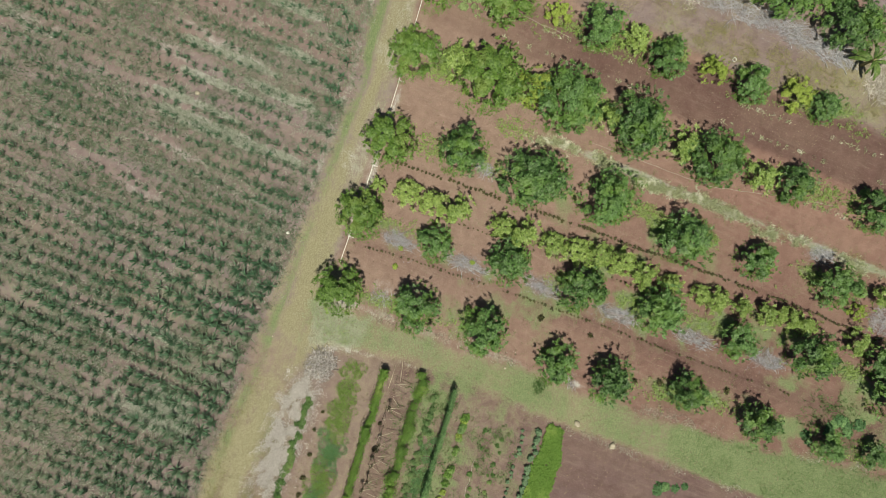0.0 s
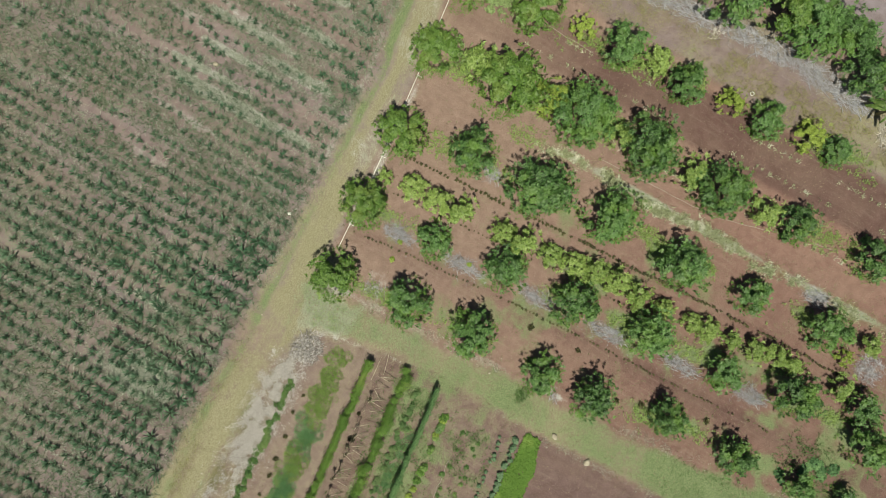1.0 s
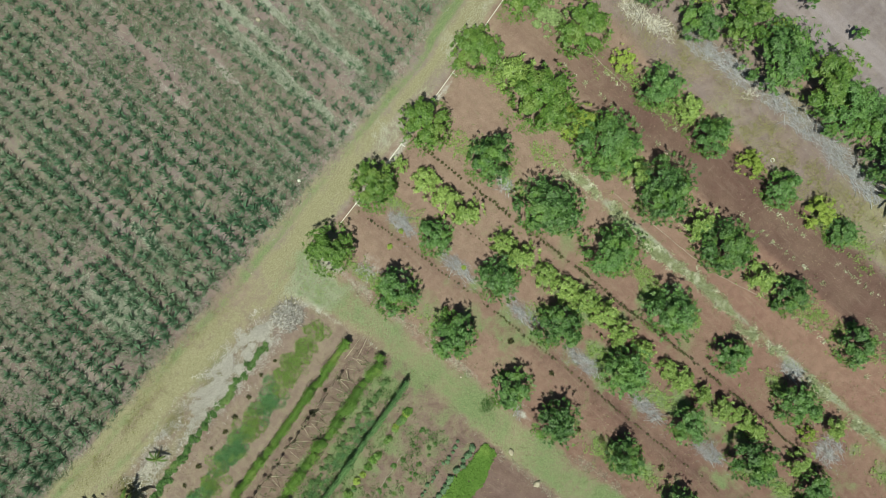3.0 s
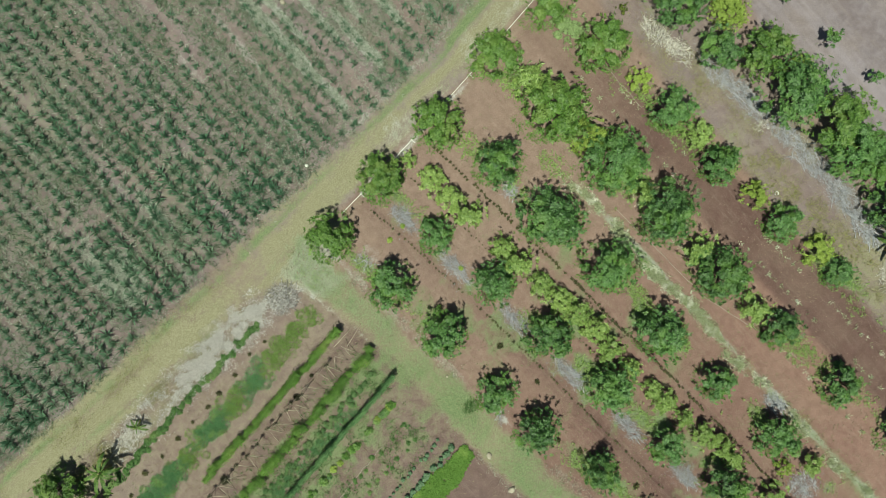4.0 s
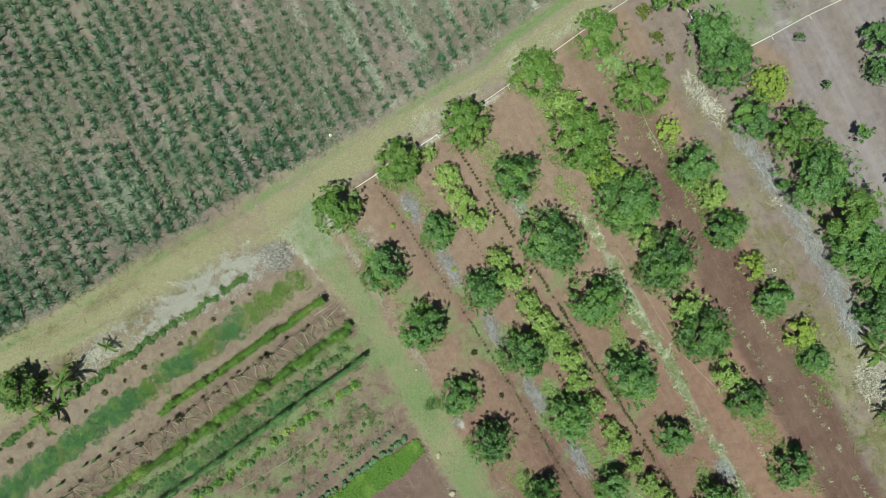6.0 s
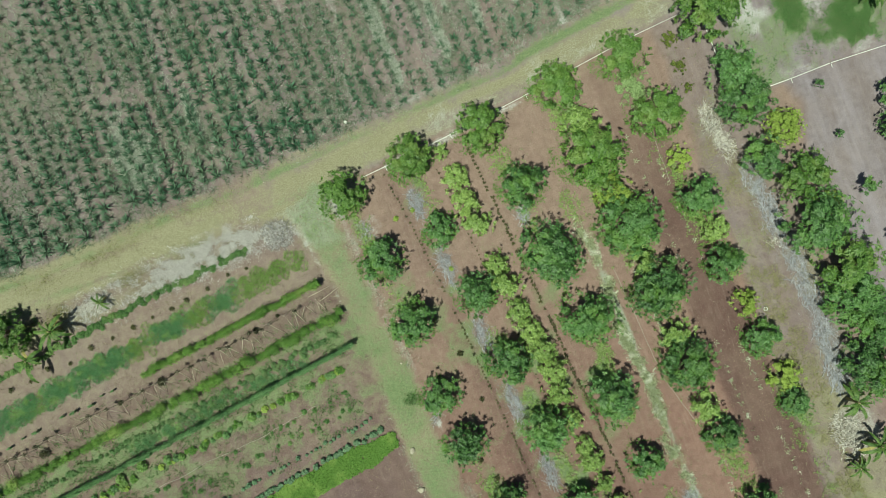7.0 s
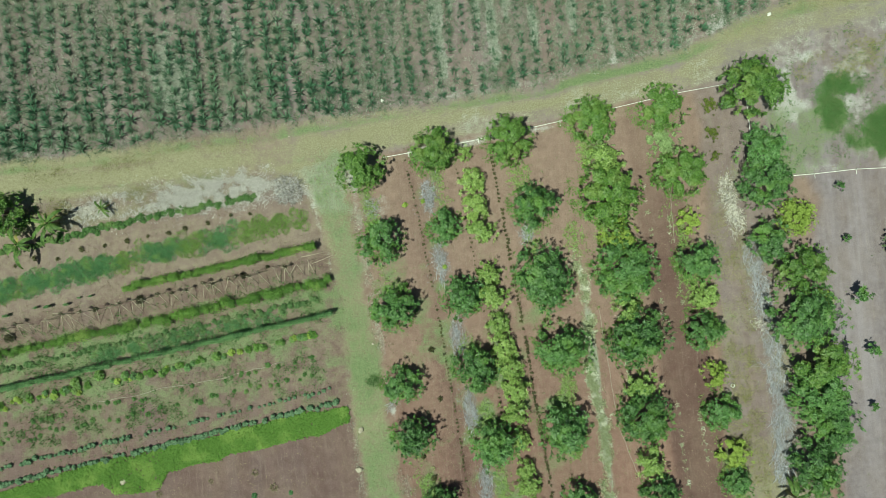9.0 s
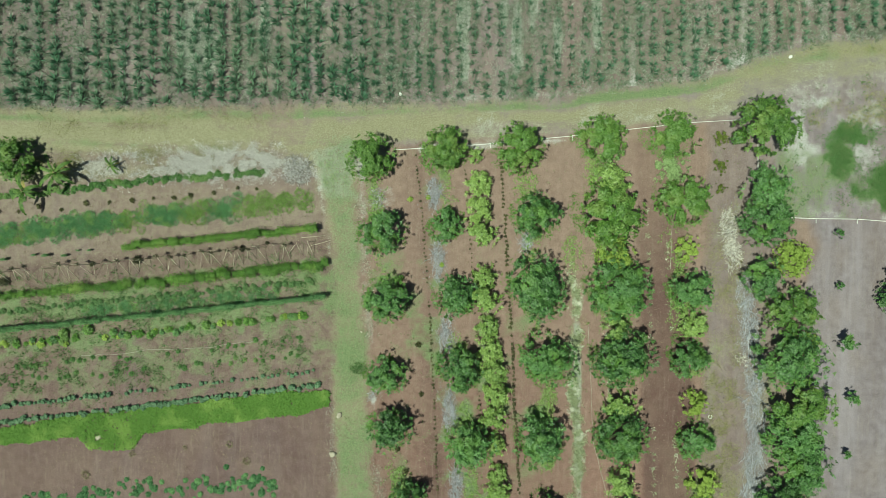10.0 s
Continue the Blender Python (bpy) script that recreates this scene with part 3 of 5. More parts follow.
    v, q, t = spikes(p, RNG.uniform(0, 6.28, k), RNG.uniform(0.8, 1.4, k), RNG.uniform(0.15, 0.42, k), RNG.uniform(0.03, 0.06, k))
    tagged(new("bleached_grass", mesh_of("bleached_grass", v, q, t, WHITISH)), "whitish bleached grass in streaks between crop rows", "grass", kind="stuff")


crop_field()


# ---------------------------------------------------------------- grass and weeds
def grass():
    def cover(k):
        return lambda x, y: np.clip(masks(x, y)[0][:, k] * 1.3 - 0.05, 0, 1) * (1 - 0.6 * k * (y > road_edge(x))) * (y < field_edge(x) + 0.8) * in_view(x, y)

    for name, mat, k, n, long, label in (("grass", GRASS_BLADE, 0, 90000, (0.08, 0.24), "short green and yellowing grass on the track and paths"),
                                         ("dry_grass", STRAW, 1, 60000, (0.10, 0.32), "bleached dry grass along the track and orchard edge")):
        x, y = scatter(n, (-44, -54, 56, 16), cover(k))
        b = 4
        i = np.repeat(np.arange(len(x)), b)
        m = len(i)
        p = np.stack([x[i] + RNG.normal(0, 0.05, m), y[i] + RNG.normal(0, 0.05, m), np.full(m, -0.02)], 1)
        v, q, t = spikes(p, RNG.uniform(0, 6.28, m), RNG.uniform(0.3, 1.25, m), RNG.uniform(*long, m), RNG.uniform(0.02, 0.04, m))
        tagged(new(name, mesh_of(name, v, q, t, mat)), label, "grass", kind="stuff")


grass()


def litter():
    """Dead leaves, bits of straw and small clods that speckle the bare soil."""
    def where(x, y):
        return (y < road_edge(x) - 0.5) * (x < 40) * (0.2 + 0.75 * step(vnoise(x, y, 2.2, 28), 0.35, 0.65)) * in_view(x, y)

    x, y = scatter(42000, (-40, -52, 54, 5), where)
    k = len(x)
    p = np.stack([x, y, np.full(k, 0.03) + relief(x, y)], 1)
    v, q, t = spikes(p, RNG.uniform(0, 6.28, k), RNG.uniform(1.1, 1.5, k), RNG.uniform(0.07, 0.20, k), RNG.uniform(0.03, 0.08, k))
    tagged(new("leaf_litter", mesh_of("leaf_litter", v, q, t, LITTER)), "dead leaves and straw bits on the bare soil", "litter", kind="stuff")


litter()


# ---------------------------------------------------------------- trees and shrubs
def rosettes(centres, out, size, count, width=0.3, flat=0.35):
    """Tufts of leaves that radiate round each shoot tip."""
    n = len(centres)
    i = np.repeat(np.arange(n), count)
    m = len(i)
    axis_ = out[i]
    a = np.cross(axis_, np.array([0.31, 0.17, 0.93]))
    a /= np.linalg.norm(a, axis=1)[:, None] + 1e-9
    b = np.cross(axis_, a)
    w = np.tile(np.arange(count) * 2 * np.pi / count, n) + RNG.uniform(0, 0.8, m) + RNG.uniform(0, 6.28, n)[i]
    way = a * np.cos(w)[:, None] + b * np.sin(w)[:, None] + axis_ * RNG.uniform(-0.1, flat * 2, m)[:, None]
    way /= np.linalg.norm(way, axis=1)[:, None]
    L = size * RNG.uniform(0.7, 1.2, m)
    return leaves(centres[i], way, axis_ + np.array([0, 0, 0.4]), L, L * width)


def crown_shoots(radius, height, base, lobes, shoots, uneven=1.0):
    """Shoot tips of an open crown: many small leafy clumps on limbs of uneven reach, with gaps between them."""
    arms = 1 + (RNG.uniform(0.66, 1.2, 7) - 1) * uneven
    cs = []
    for k in range(lobes):
        w = 2.4 * k + RNG.uniform(-0.5, 0.5)
        reach = np.interp((w / 0.897) % 7, np.arange(8), np.append(arms, arms[0]))
        f = math.sqrt((k + 0.3) / lobes) * RNG.uniform(0.82, 1.08)
        r = radius * f * reach * 0.88
        z = base + (height - base) * np.clip(0.94 - 0.55 * f * f + RNG.uniform(-0.34, 0.08), 0.05, 1)
        if k < 8 or RNG.random() > 0.12:
            cs.append((r * math.cos(w), r * math.sin(w), z, radius * RNG.uniform(0.11, 0.24)))
    cs = np.array(cs)
    lobes = len(cs)
    pick = RNG.choice(lobes, shoots, p=cs[:, 3] ** 2 / (cs[:, 3] ** 2).sum())
    d = RNG.normal(0, 1, (shoots, 3))
    d[:, 2] = np.abs(d[:, 2]) * 0.9 - 0.3
    d /= np.linalg.norm(d, axis=1)[:, None]
    reach = np.where(RNG.random(shoots) < 0.10, RNG.uniform(1.1, 1.55, shoots), RNG.uniform(0.45, 1.05, shoots))
    p = cs[pick, :3] + d * (cs[pick, 3] * reach)[:, None] * np.array([1, 1, 0.9])
    twigs = shoots // 10
    w = RNG.uniform(0, 6.28, twigs)
    r = radius * RNG.uniform(0.9, 1.18, twigs) * np.interp((w / 0.897) % 7, np.arange(8), np.append(arms, arms[0]))
    p[:twigs] = np.stack([r * np.cos(w), r * np.sin(w), base + (height - base) * RNG.uniform(0.15, 0.75, twigs)], 1)
    out = d * 0.9 + np.array([0, 0, 0.55])
    return p, out / np.linalg.norm(out, axis=1)[:, None], cs


def trunk_mesh(name, cs, height, thick):
    """A short tapered trunk that forks into limbs, one for each part of the crown."""
    fork = Vector((RNG.uniform(-0.06, 0.06), RNG.uniform(-0.06, 0.06), height * 0.24))
    pieces = [tube([(0, 0, -0.08), (0.01, 0, height * 0.1), tuple(fork)], [thick * 1.25, thick, thick * 0.85], 8)]
    for c in cs[2::2]:
        tip = Vector(c[:3])
        mid = fork.lerp(tip, 0.5) + Vector((0, 0, 0.12 * height * RNG.uniform(0.2, 0.9)))
        pieces.append(tube([tuple(fork), tuple(mid), tuple(tip)], [thick * 0.6, thick * 0.38, thick * 0.12], 6))
    return weld(mesh_of(name, *join(pieces), BARK))


def tree_kind(name, label, category, radius, height, lobes, shoots, leaf, count, mat, group, width=0.3, base=0.5, thick=0.09, uneven=1.0):
    p, out, cs = crown_shoots(radius, height, base, lobes, shoots, uneven)
    mid = p[:, :2].mean(0)
    fit_ = (radius - leaf * 0.4) / np.percentile(np.hypot(*(p[:, :2] - mid).T), 93)
    p[:, :2] = (p[:, :2] - mid) * fit_
    cs[:, :2] = (cs[:, :2] - mid) * fit_
    v, q, t = rosettes(p, out, leaf, count, width)
    ob = thing(name, 0, 0, label, category, group)
    part("trunk", trunk_mesh("trunk", cs, height, thick), ob)
    part("crown", mesh_of("crown", v, q, t, mat), ob, "dense leafy crown")
    return ob


ORCHARD = "orchard trees"
DARK = [tree_kind("mango_tree", "dark green young fruit tree on red orchard soil", "tree", 2.0, 3.9, 24, 600, 0.27, 8, LEAF_DARK, ORCHARD, 0.34, 0.5, uneven=1.1) for k in range(5)]
BIG = [tree_kind("mango_tree", "broad dark green fruit tree with a wide crown", "tree", 2.8, 4.6, 38, 1200, 0.28, 8, LEAF_DARK, ORCHARD, 0.34, 0.55, thick=0.13) for k in range(3)]
MID = [tree_kind("fruit_tree", "bright green dense fruit tree beside the track", "tree", 2.1, 3.8, 28, 900, 0.25, 8, LEAF_MID, ORCHARD, 0.36, 0.5, uneven=0.55) for k in range(3)]
LIGHT = [tree_kind("sapling", "light green young shrub with long leaves", "shrub", 1.1, 1.9, 13, 190, 0.24, 8, LEAF_LIGHT, "young shrubs in the orchard rows", 0.30, 0.2, 0.035) for k in range(4)]
YELLOW = [tree_kind("shrub", "yellow-green leafy shrub between the fruit trees", "shrub", 1.3, 1.9, 18, 420, 0.18, 8, LEAF_YELLOW, "yellow-green shrubs", 0.34, 0.2, 0.04) for k in range(3)]
SILVERY = [tree_kind("shrub", "pale silvery green feathery shrub in the orchard row", "shrub", 1.5, 1.2, 20, 420, 0.20, 8, LEAF_PALE, "pale shrubs", 0.24, 0.1, 0.035)]
ROUND = [tree_kind("shrub", "dense round yellow-green shrub in the hedge", "shrub", 1.5, 2.4, 44, 1300, 0.14, 8, LEAF_YELLOW, "yellow-green shrubs", 0.36, 0.3, 0.05, 0.15)]
SMALL = [tree_kind("small_bush", "small sparse olive-green bush on bare soil", "bush", 0.7, 0.8, 9, 110, 0.15, 7, LEAF_OLIVE, "small bushes", 0.34, 0.1, 0.025) for k in range(2)]
YOUNG = [tree_kind("young_tree", "slender dark green young tree on bare grey soil", "tree", 0.7, 2.0, 7, 90, 0.22, 7, LEAF_DARK, "young trees on the bare field", 0.36, 0.75, 0.03) for k in range(3)]
KINDS = {"d": (DARK, 2.0), "m": (MID, 2.1), "l": (LIGHT, 1.1), "y": (YELLOW, 1.3), "s": (SMALL, 0.7), "t": (YOUNG, 0.7), "b": (ROUND, 1.5), "p": (SILVERY, 1.5)}
first = {id(o): True for ks in (DARK, BIG, MID, LIGHT, YELLOW, SMALL, YOUNG, ROUND, SILVERY) for o in ks}


def plant(kind, x, y, r):
    kinds, size = KINDS[kind]
    if kind == "d" and r > 2.35:
        kinds, size = BIG, 2.8
    fresh = [o for o in kinds if id(o) in first] or kinds
    ob = fresh[RNG.integers(len(fresh))]
    k = r / size
    k *= {"l": 1.12, "d": 0.93, "m": 0.95}.get(kind, 1.0)
    m = at(x, y, -0.03, RNG.uniform(0, 6.28), k, k * RNG.uniform(0.9, 1.1))
    if first.pop(id(ob), None):
        ob.matrix_basis = m
    else:
        tree = copy_thing(ob, Matrix.Identity(4))
        tree.matrix_basis = m


ROWS = (
    # the row along the grass path
    ("m", (0.3, -0.3, 2.0)),
    ("d", (1.4, -6.8, 2.0), (2.1, -12.9, 2.0), (2.1, -19.7, 1.75), (2.7, -24.3, 1.9), (4.5, -30.5, 1.7), (4.6, -37.2, 1.75), (5.3, -43.2, 1.4)),
    ("d", (7.2, -6.0, 1.55), (8.3, -12.4, 1.9), (8.8, -18.9, 2.0), (9.8, -25.6, 2.1), (10.2, -32.6, 1.65), (11.6, -38.6, 2.05), (13.6, -44.3, 1.5)),
    ("d", (15.2, -4.9, 2.1), (15.5, -11.5, 2.75), (16.4, -17.9, 2.4), (16.1, -24.9, 2.3), (17.0, -31.3, 1.6), (17.8, -38.2, 1.9)),
    ("d", (22.6, -11.3, 2.85), (23.0, -17.5, 2.7), (23.2, -24.5, 2.4), (24.0, -31.4, 1.65), (24.9, -38.4, 1.8)),
    ("d", (29.1, -11.4, 1.9), (29.3, -17.3, 1.75), (30.2, -24.7, 1.6), (31.0, -31.1, 1.35)),
    ("d", (35.7, -1.9, 2.1), (35.8, -4.8, 2.4), (35.6, -10.2, 1.9), (37.8, -17.1, 3.0), (38.4, -24.0, 2.6), (39.4, -26.8, 2.5), (37.7, -30.3, 2.5)),
    ("m", (35.3, 3.7, 2.75), (38.3, -12.8, 2.25), (39.0, -21.4, 2.75)),
    ("m", (6.9, 0.6, 2.0), (13.5, 1.0, 2.1), (21.0, 2.1, 2.1), (21.6, -4.8, 2.8), (27.2, 2.5, 2.1), (28.4, -3.3, 2.25)),
    # young shrubs
    ("l", (9.6, 0.3, 0.66), (10.1, -2.3, 1.12), (10.0, -4.7, 1.12), (10.3, -6.7, 1.12), (10.7, -10.8, 1.02), (10.7, -12.5, 1.22), (11.2, -15.2, 1.02), (11.5, -17.3, 1.12), (11.8, -19.1, 1.12), (12.1, -21.1, 1.15), (11.9, -23.2, 1.12)),
    ("l", (12.3, -25.7, 0.82), (12.5, -28.3, 0.82), (12.6, -29.8, 1.02), (12.9, -32.0, 0.82), (13.2, -34.0, 0.92), (13.6, -35.7, 0.98), (13.7, -37.3, 0.92), (14.1, -41.9, 1.03), (18.5, -42.2, 0.9)),
    ("l", (21.7, -1.6, 1.5), (22.8, -15.2, 1.12), (23.1, -21.9, 1.27), (23.5, -28.7, 1.27), (29.9, -14.5, 1.12)),
    ("p", (27.4, -0.2, 1.6), (21.7, -1.0, 1.4)),
    ("y", (22.4, -8.6, 1.75), (29.0, -7.6, 1.12), (30.1, -21.5, 1.22), (31.0, -28.6, 1.4)),
    ("b", (38.5, -8.1, 1.6), (40.2, -15.8, 1.0)),
    ("s", (32.0, 2.6, 0.7), (32.0, 0.1, 0.66), (32.1, -2.0, 0.5)),
    ("t", (42.9, -5.7, 0.42), (43.1, -10.5, 0.42), (43.4, -15.6, 0.78), (44.2, -20.6, 0.62), (44.0, -25.7, 0.42)),
    ("d", (47.6, -11.5, 1.4), (48.7, -9.0, 1.6), (11.1, -46.2, 2.0), (25.8, -44.7, 1.5), (6.2, -47.1, 1.2)),
    ("m", (-31.2, -1.4, 1.85)),
    ("y", (16.6, -41.0, 0.8)),
)
for kind, *spots in ROWS:
    for x, y, r in spots:
        plant(kind, x, y, r)


# ---------------------------------------------------------------- weeds in the orchard
def clumps(x, y, shoots, leaf, count, high, spread_=0.12, width=0.4):
    """Leafy low plants, all in one set."""
    i = np.repeat(np.arange(len(x)), shoots)
    m = len(i)
    p = np.stack([x[i] + RNG.normal(0, spread_, m), y[i] + RNG.normal(0, spread_, m), RNG.uniform(0.02, high, m)], 1)
    out = np.stack([RNG.normal(0, 0.35, m), RNG.normal(0, 0.35, m), np.ones(m)], 1)
    out /= np.linalg.norm(out, axis=1)[:, None]
    return rosettes(p, out, leaf, count, width)


def tufts(x, y, count, long, wide, spread_):
    """Low grassy tufts, all in one set."""
    i = np.repeat(np.arange(len(x)), count)
    k = len(i)
    p = np.stack([x[i] + RNG.normal(0, spread_, k), y[i] + RNG.normal(0, spread_, k), np.full(k, -0.02)], 1)
    return spikes(p, RNG.uniform(0, 6.28, k), RNG.uniform(0.3, 1.3, k), RNG.uniform(*long, k), RNG.uniform(*wide, k))


def weeds():
    def strips(x, y):
        south, keep = -y, 0 * x
        for cx, drift, half in COLUMNS:
            keep = keep + 1.0 * np.exp(-((x - cx - drift * south) / half / 0.8) ** 2) * step(vnoise(x, y, 3.2, 9), 0.42, 0.7)
        for bx, by, rx, ry in ((14.5, -2.2, 0.9, 1.3), (18.7, -8.4, 0.9, 1.5), (14.9, -8.0, 0.7, 1.2), (20.2, -0.6, 0.7, 1.2), (31.4, -30.5, 0.9, 2.2), (30.4, -17.5, 0.7, 2.0), (17.0, -21.5, 0.8, 1.5), (23.4, -14.6, 0.9, 1.2)):
            keep = keep + 0.9 * blob(x, y, bx, by, rx, ry)
        return keep * (y < road_edge(x) - 1) * (x > path_east(y) + 0.3) * in_view(x, y)

    x, y = scatter(40000, (0, -50, 34, 2), strips)
    tagged(new("weeds", mesh_of("weeds", *clumps(x, y, 6, 0.085, 5, 0.2), LEAF_LIGHT)), "light green weeds under and between the fruit trees", "weeds", kind="stuff")

    def pale(x, y):
        south = -y
        d = 1.2 * np.exp(-((x - (18.5 + 0.044 * south + 0.30 * np.sin(south * 0.55))) / 0.38) ** 2) * step(south, 8, 13) * (0.03 + 0.97 * step(vnoise(x, y * 0.6, 0.8, 17), 0.46, 0.62))
        for cx, drift in ((25.3, 0.055), (27.0, 0.065), (21.2, 0.06)):
            u = x - cx - drift * south
            dot = step(np.sin(south * 7.5 + 3 * np.sin(south * 0.7)), 0.0, 0.6)
            d = d + 0.5 * np.exp(-(u / 0.08) ** 2) * dot * step(south, 2, 8) * step(vnoise(x, y, 2.2, 18), 0.36, 0.54)
        return d * in_view(x, y)

    x, y = scatter(95000, (17, -48, 31, 0), pale)
    tagged(new("pale_weeds", mesh_of("pale_weeds", *tufts(x, y, 7, (0.14, 0.34), (0.05, 0.085), 0.10), SILVER)), "pale silvery weeds in lines on the orchard soil", "weeds", kind="stuff")

    def rough(x, y, dry_side=False):
        south = -y
        strip_ = step(x, 30.6, 32.0) * (1 - step(x, 33.8, 35.0)) * step(south, 2, 8)
        corner = step(x, 37, 39) * step(y, -4, -3) * (y < road_edge(x) + 2) * step(vnoise(x, y, 2.0, 22), 0.45, 0.65)
        verge = np.exp(-((y - field_edge(x) + 1.0) / 0.7) ** 2) * step(x, 33, 37)
        bed = 1.3 * step(-x, 4.5, 6) * np.exp(-((y - (-17.6 + 0.115 * (x + 4))) / 1.9) ** 2) * step(vnoise(x, y, 1.1, 23), 0.50, 0.62)
        bed = bed + 1.2 * step(-x, 4.0, 5) * np.exp(-((y - (-12.0 + 0.125 * (x + 4))) / 2.4) ** 2) * step(vnoise(x, y, 1.2, 24), 0.35, 0.6)
        olive = 0.8 * np.maximum(blob(x, y, 45.0, 6.0, 4.5, 1.8, 0.25), blob(x, y, 50, 3.5, 2.0, 2.5)) * step(vnoise(x, y, 1.3, 27), 0.35, 0.55)
        line_ = 0.6 * np.exp(-((x - (18.9 + 0.044 * south + 0.30 * np.sin(south * 0.55))) / 0.4) ** 2) * step(south, 10, 16) * step(vnoise(x, y, 2.4, 98), 0.45, 0.6)
        south_end = 0.8 * blob(x, y, 7.0, -43.5, 2.8, 3.2)
        if dry_side:
            return np.clip(0.95 * strip_ * step(vnoise(x, y, 1.2, 28), 0.34, 0.6) + 0.5 * verge + olive + line_, 0, 1) * in_view(x, y)
        return np.clip(0.25 * corner + bed + south_end, 0, 1) * in_view(x, y)

    x, y = scatter(120000, (-40, -50, 54, 14), rough)
    tagged(new("rough_weeds", mesh_of("rough_weeds", *tufts(x, y, 6, (0.12, 0.32), (0.045, 0.08), 0.10), WEED)), "mixed olive and green weeds on rough ground", "weeds", kind="stuff")

    x, y = scatter(55000, (-42, -5, -6, 4), lambda x, y: np.maximum(np.exp(-((y - (-0.7 + 0.06 * (x + 22))) / 0.9) ** 2) * (1 - 0.6 * step(x, -18, -10)), 0.55 * step(-x, 6, 14) * np.exp(-((y - field_edge(x) + 1.3) / 0.8) ** 2)) * step(vnoise(x * 0.5, y, 1.2, 89), 0.40, 0.62) * in_view(x, y))
    tagged(new("dry_brush", mesh_of("dry_brush", *tufts(x, y, 6, (0.07, 0.20), (0.03, 0.05), 0.12), OLIVE_WEED)), "brownish olive dry weeds along the track", "weeds", kind="stuff")

    x, y = scatter(190000, (17, -46, 54, 14), lambda x, y: rough(x, y, True))
    tagged(new("olive_weeds", mesh_of("olive_weeds", *tufts(x, y, 6, (0.07, 0.20), (0.03, 0.05), 0.13), OLIVE_WEED)), "yellow-olive dry weeds on rough ground", "weeds", kind="stuff")

    x, y = scatter(110000, (39, -5, 54, 6), damp)
    tagged(new("lush_grass", mesh_of("lush_grass", *tufts(x, y, 5, (0.06, 0.16), (0.05, 0.09), 0.07), LUSH)), "soft lush green grass in two damp patches", "grass", kind="stuff")


CABBAGE_LEAF = leaf_material("cabbage_leaf", (0.038, 0.092, 0.046), (0.215, 0.325, 0.190))
VEG_LEAF = leaf_material("vegetable_leaf", (0.018, 0.060, 0.022), (0.150, 0.290, 0.125))
VEG_DARK = leaf_material("dark_vegetable_leaf", (0.014, 0.048, 0.014), (0.150, 0.270, 0.080), dry=(0.200, 0.290, 0.100), patch=0.3)
BEAN_LEAF = leaf_material("bean_leaf", (0.052, 0.128, 0.022), (0.240, 0.390, 0.085), dry=(0.300, 0.400, 0.110), patch=0.4)
SILVER = leaf_material("silver_weed", (0.260, 0.310, 0.160), (0.660, 0.670, 0.490), dry=(0.840, 0.830, 0.740), patch=1.3)
OLIVE_WEED = leaf_material("yellow_olive_weed", (0.170, 0.168, 0.064), (0.390, 0.385, 0.165), dry=(0.400, 0.360, 0.215), patch=0.6)
WEED = leaf_material("green_weed", (0.040, 0.090, 0.032), (0.160, 0.260, 0.095), dry=(0.200, 0.255, 0.115), patch=0.8)
HERB = leaf_material("herb_leaf", (0.062, 0.165, 0.072), (0.275, 0.480, 0.225), dry=(0.300, 0.440, 0.150), patch=0.9, through_light=0.3)
HERB_Y = leaf_material("yellow_herb_leaf", (0.120, 0.215, 0.055), (0.350, 0.480, 0.150), through_light=0.3)
DEAD_VINE = leaf_material("dead_vine", (0.012, 0.014, 0.007), (0.075, 0.072, 0.034))
RUSSET = leaf_material("russet_leaf", (0.022, 0.028, 0.012), (0.110, 0.105, 0.040))
LUSH = leaf_material("lush_grass", (0.060, 0.140, 0.044), (0.175, 0.295, 0.105), dry=(0.160, 0.240, 0.095), patch=0.7)
weeds()


def undergrowth():
    """Weeds and fallen green leaves that ring the feet of the fruit trees, fuller on the sunny side."""
    xs_, ys_ = [], []
    for kind, *spots in ROWS:
        for tx, ty, r in spots:
            if kind in "dm" and tx < 34:
                n = int(120 * r)
                w = RNG.uniform(0, 6.28, n)
                d = r * RNG.uniform(0.75, 1.16, n) * (0.92 + 0.16 * np.sin(2 * w + tx))
                keep = RNG.random(n) < 0.35 + 0.5 * (np.cos(w - 4.3) > 0.0) - 0.3 * (vnoise(tx + d * np.cos(w), ty + d * np.sin(w), 1.2, 90) < 0.45)
                xs_.append((tx + d * np.cos(w))[keep])
                ys_.append((ty + d * np.sin(w))[keep])
    x, y = np.concatenate(xs_), np.concatenate(ys_)
    tagged(new("undergrowth", mesh_of("undergrowth", *clumps(x, y, 4, 0.085, 5, 0.16, 0.12), LEAF_VIVID)), "fresh green weeds round the feet of fruit trees", "weeds", kind="stuff")


undergrowth()


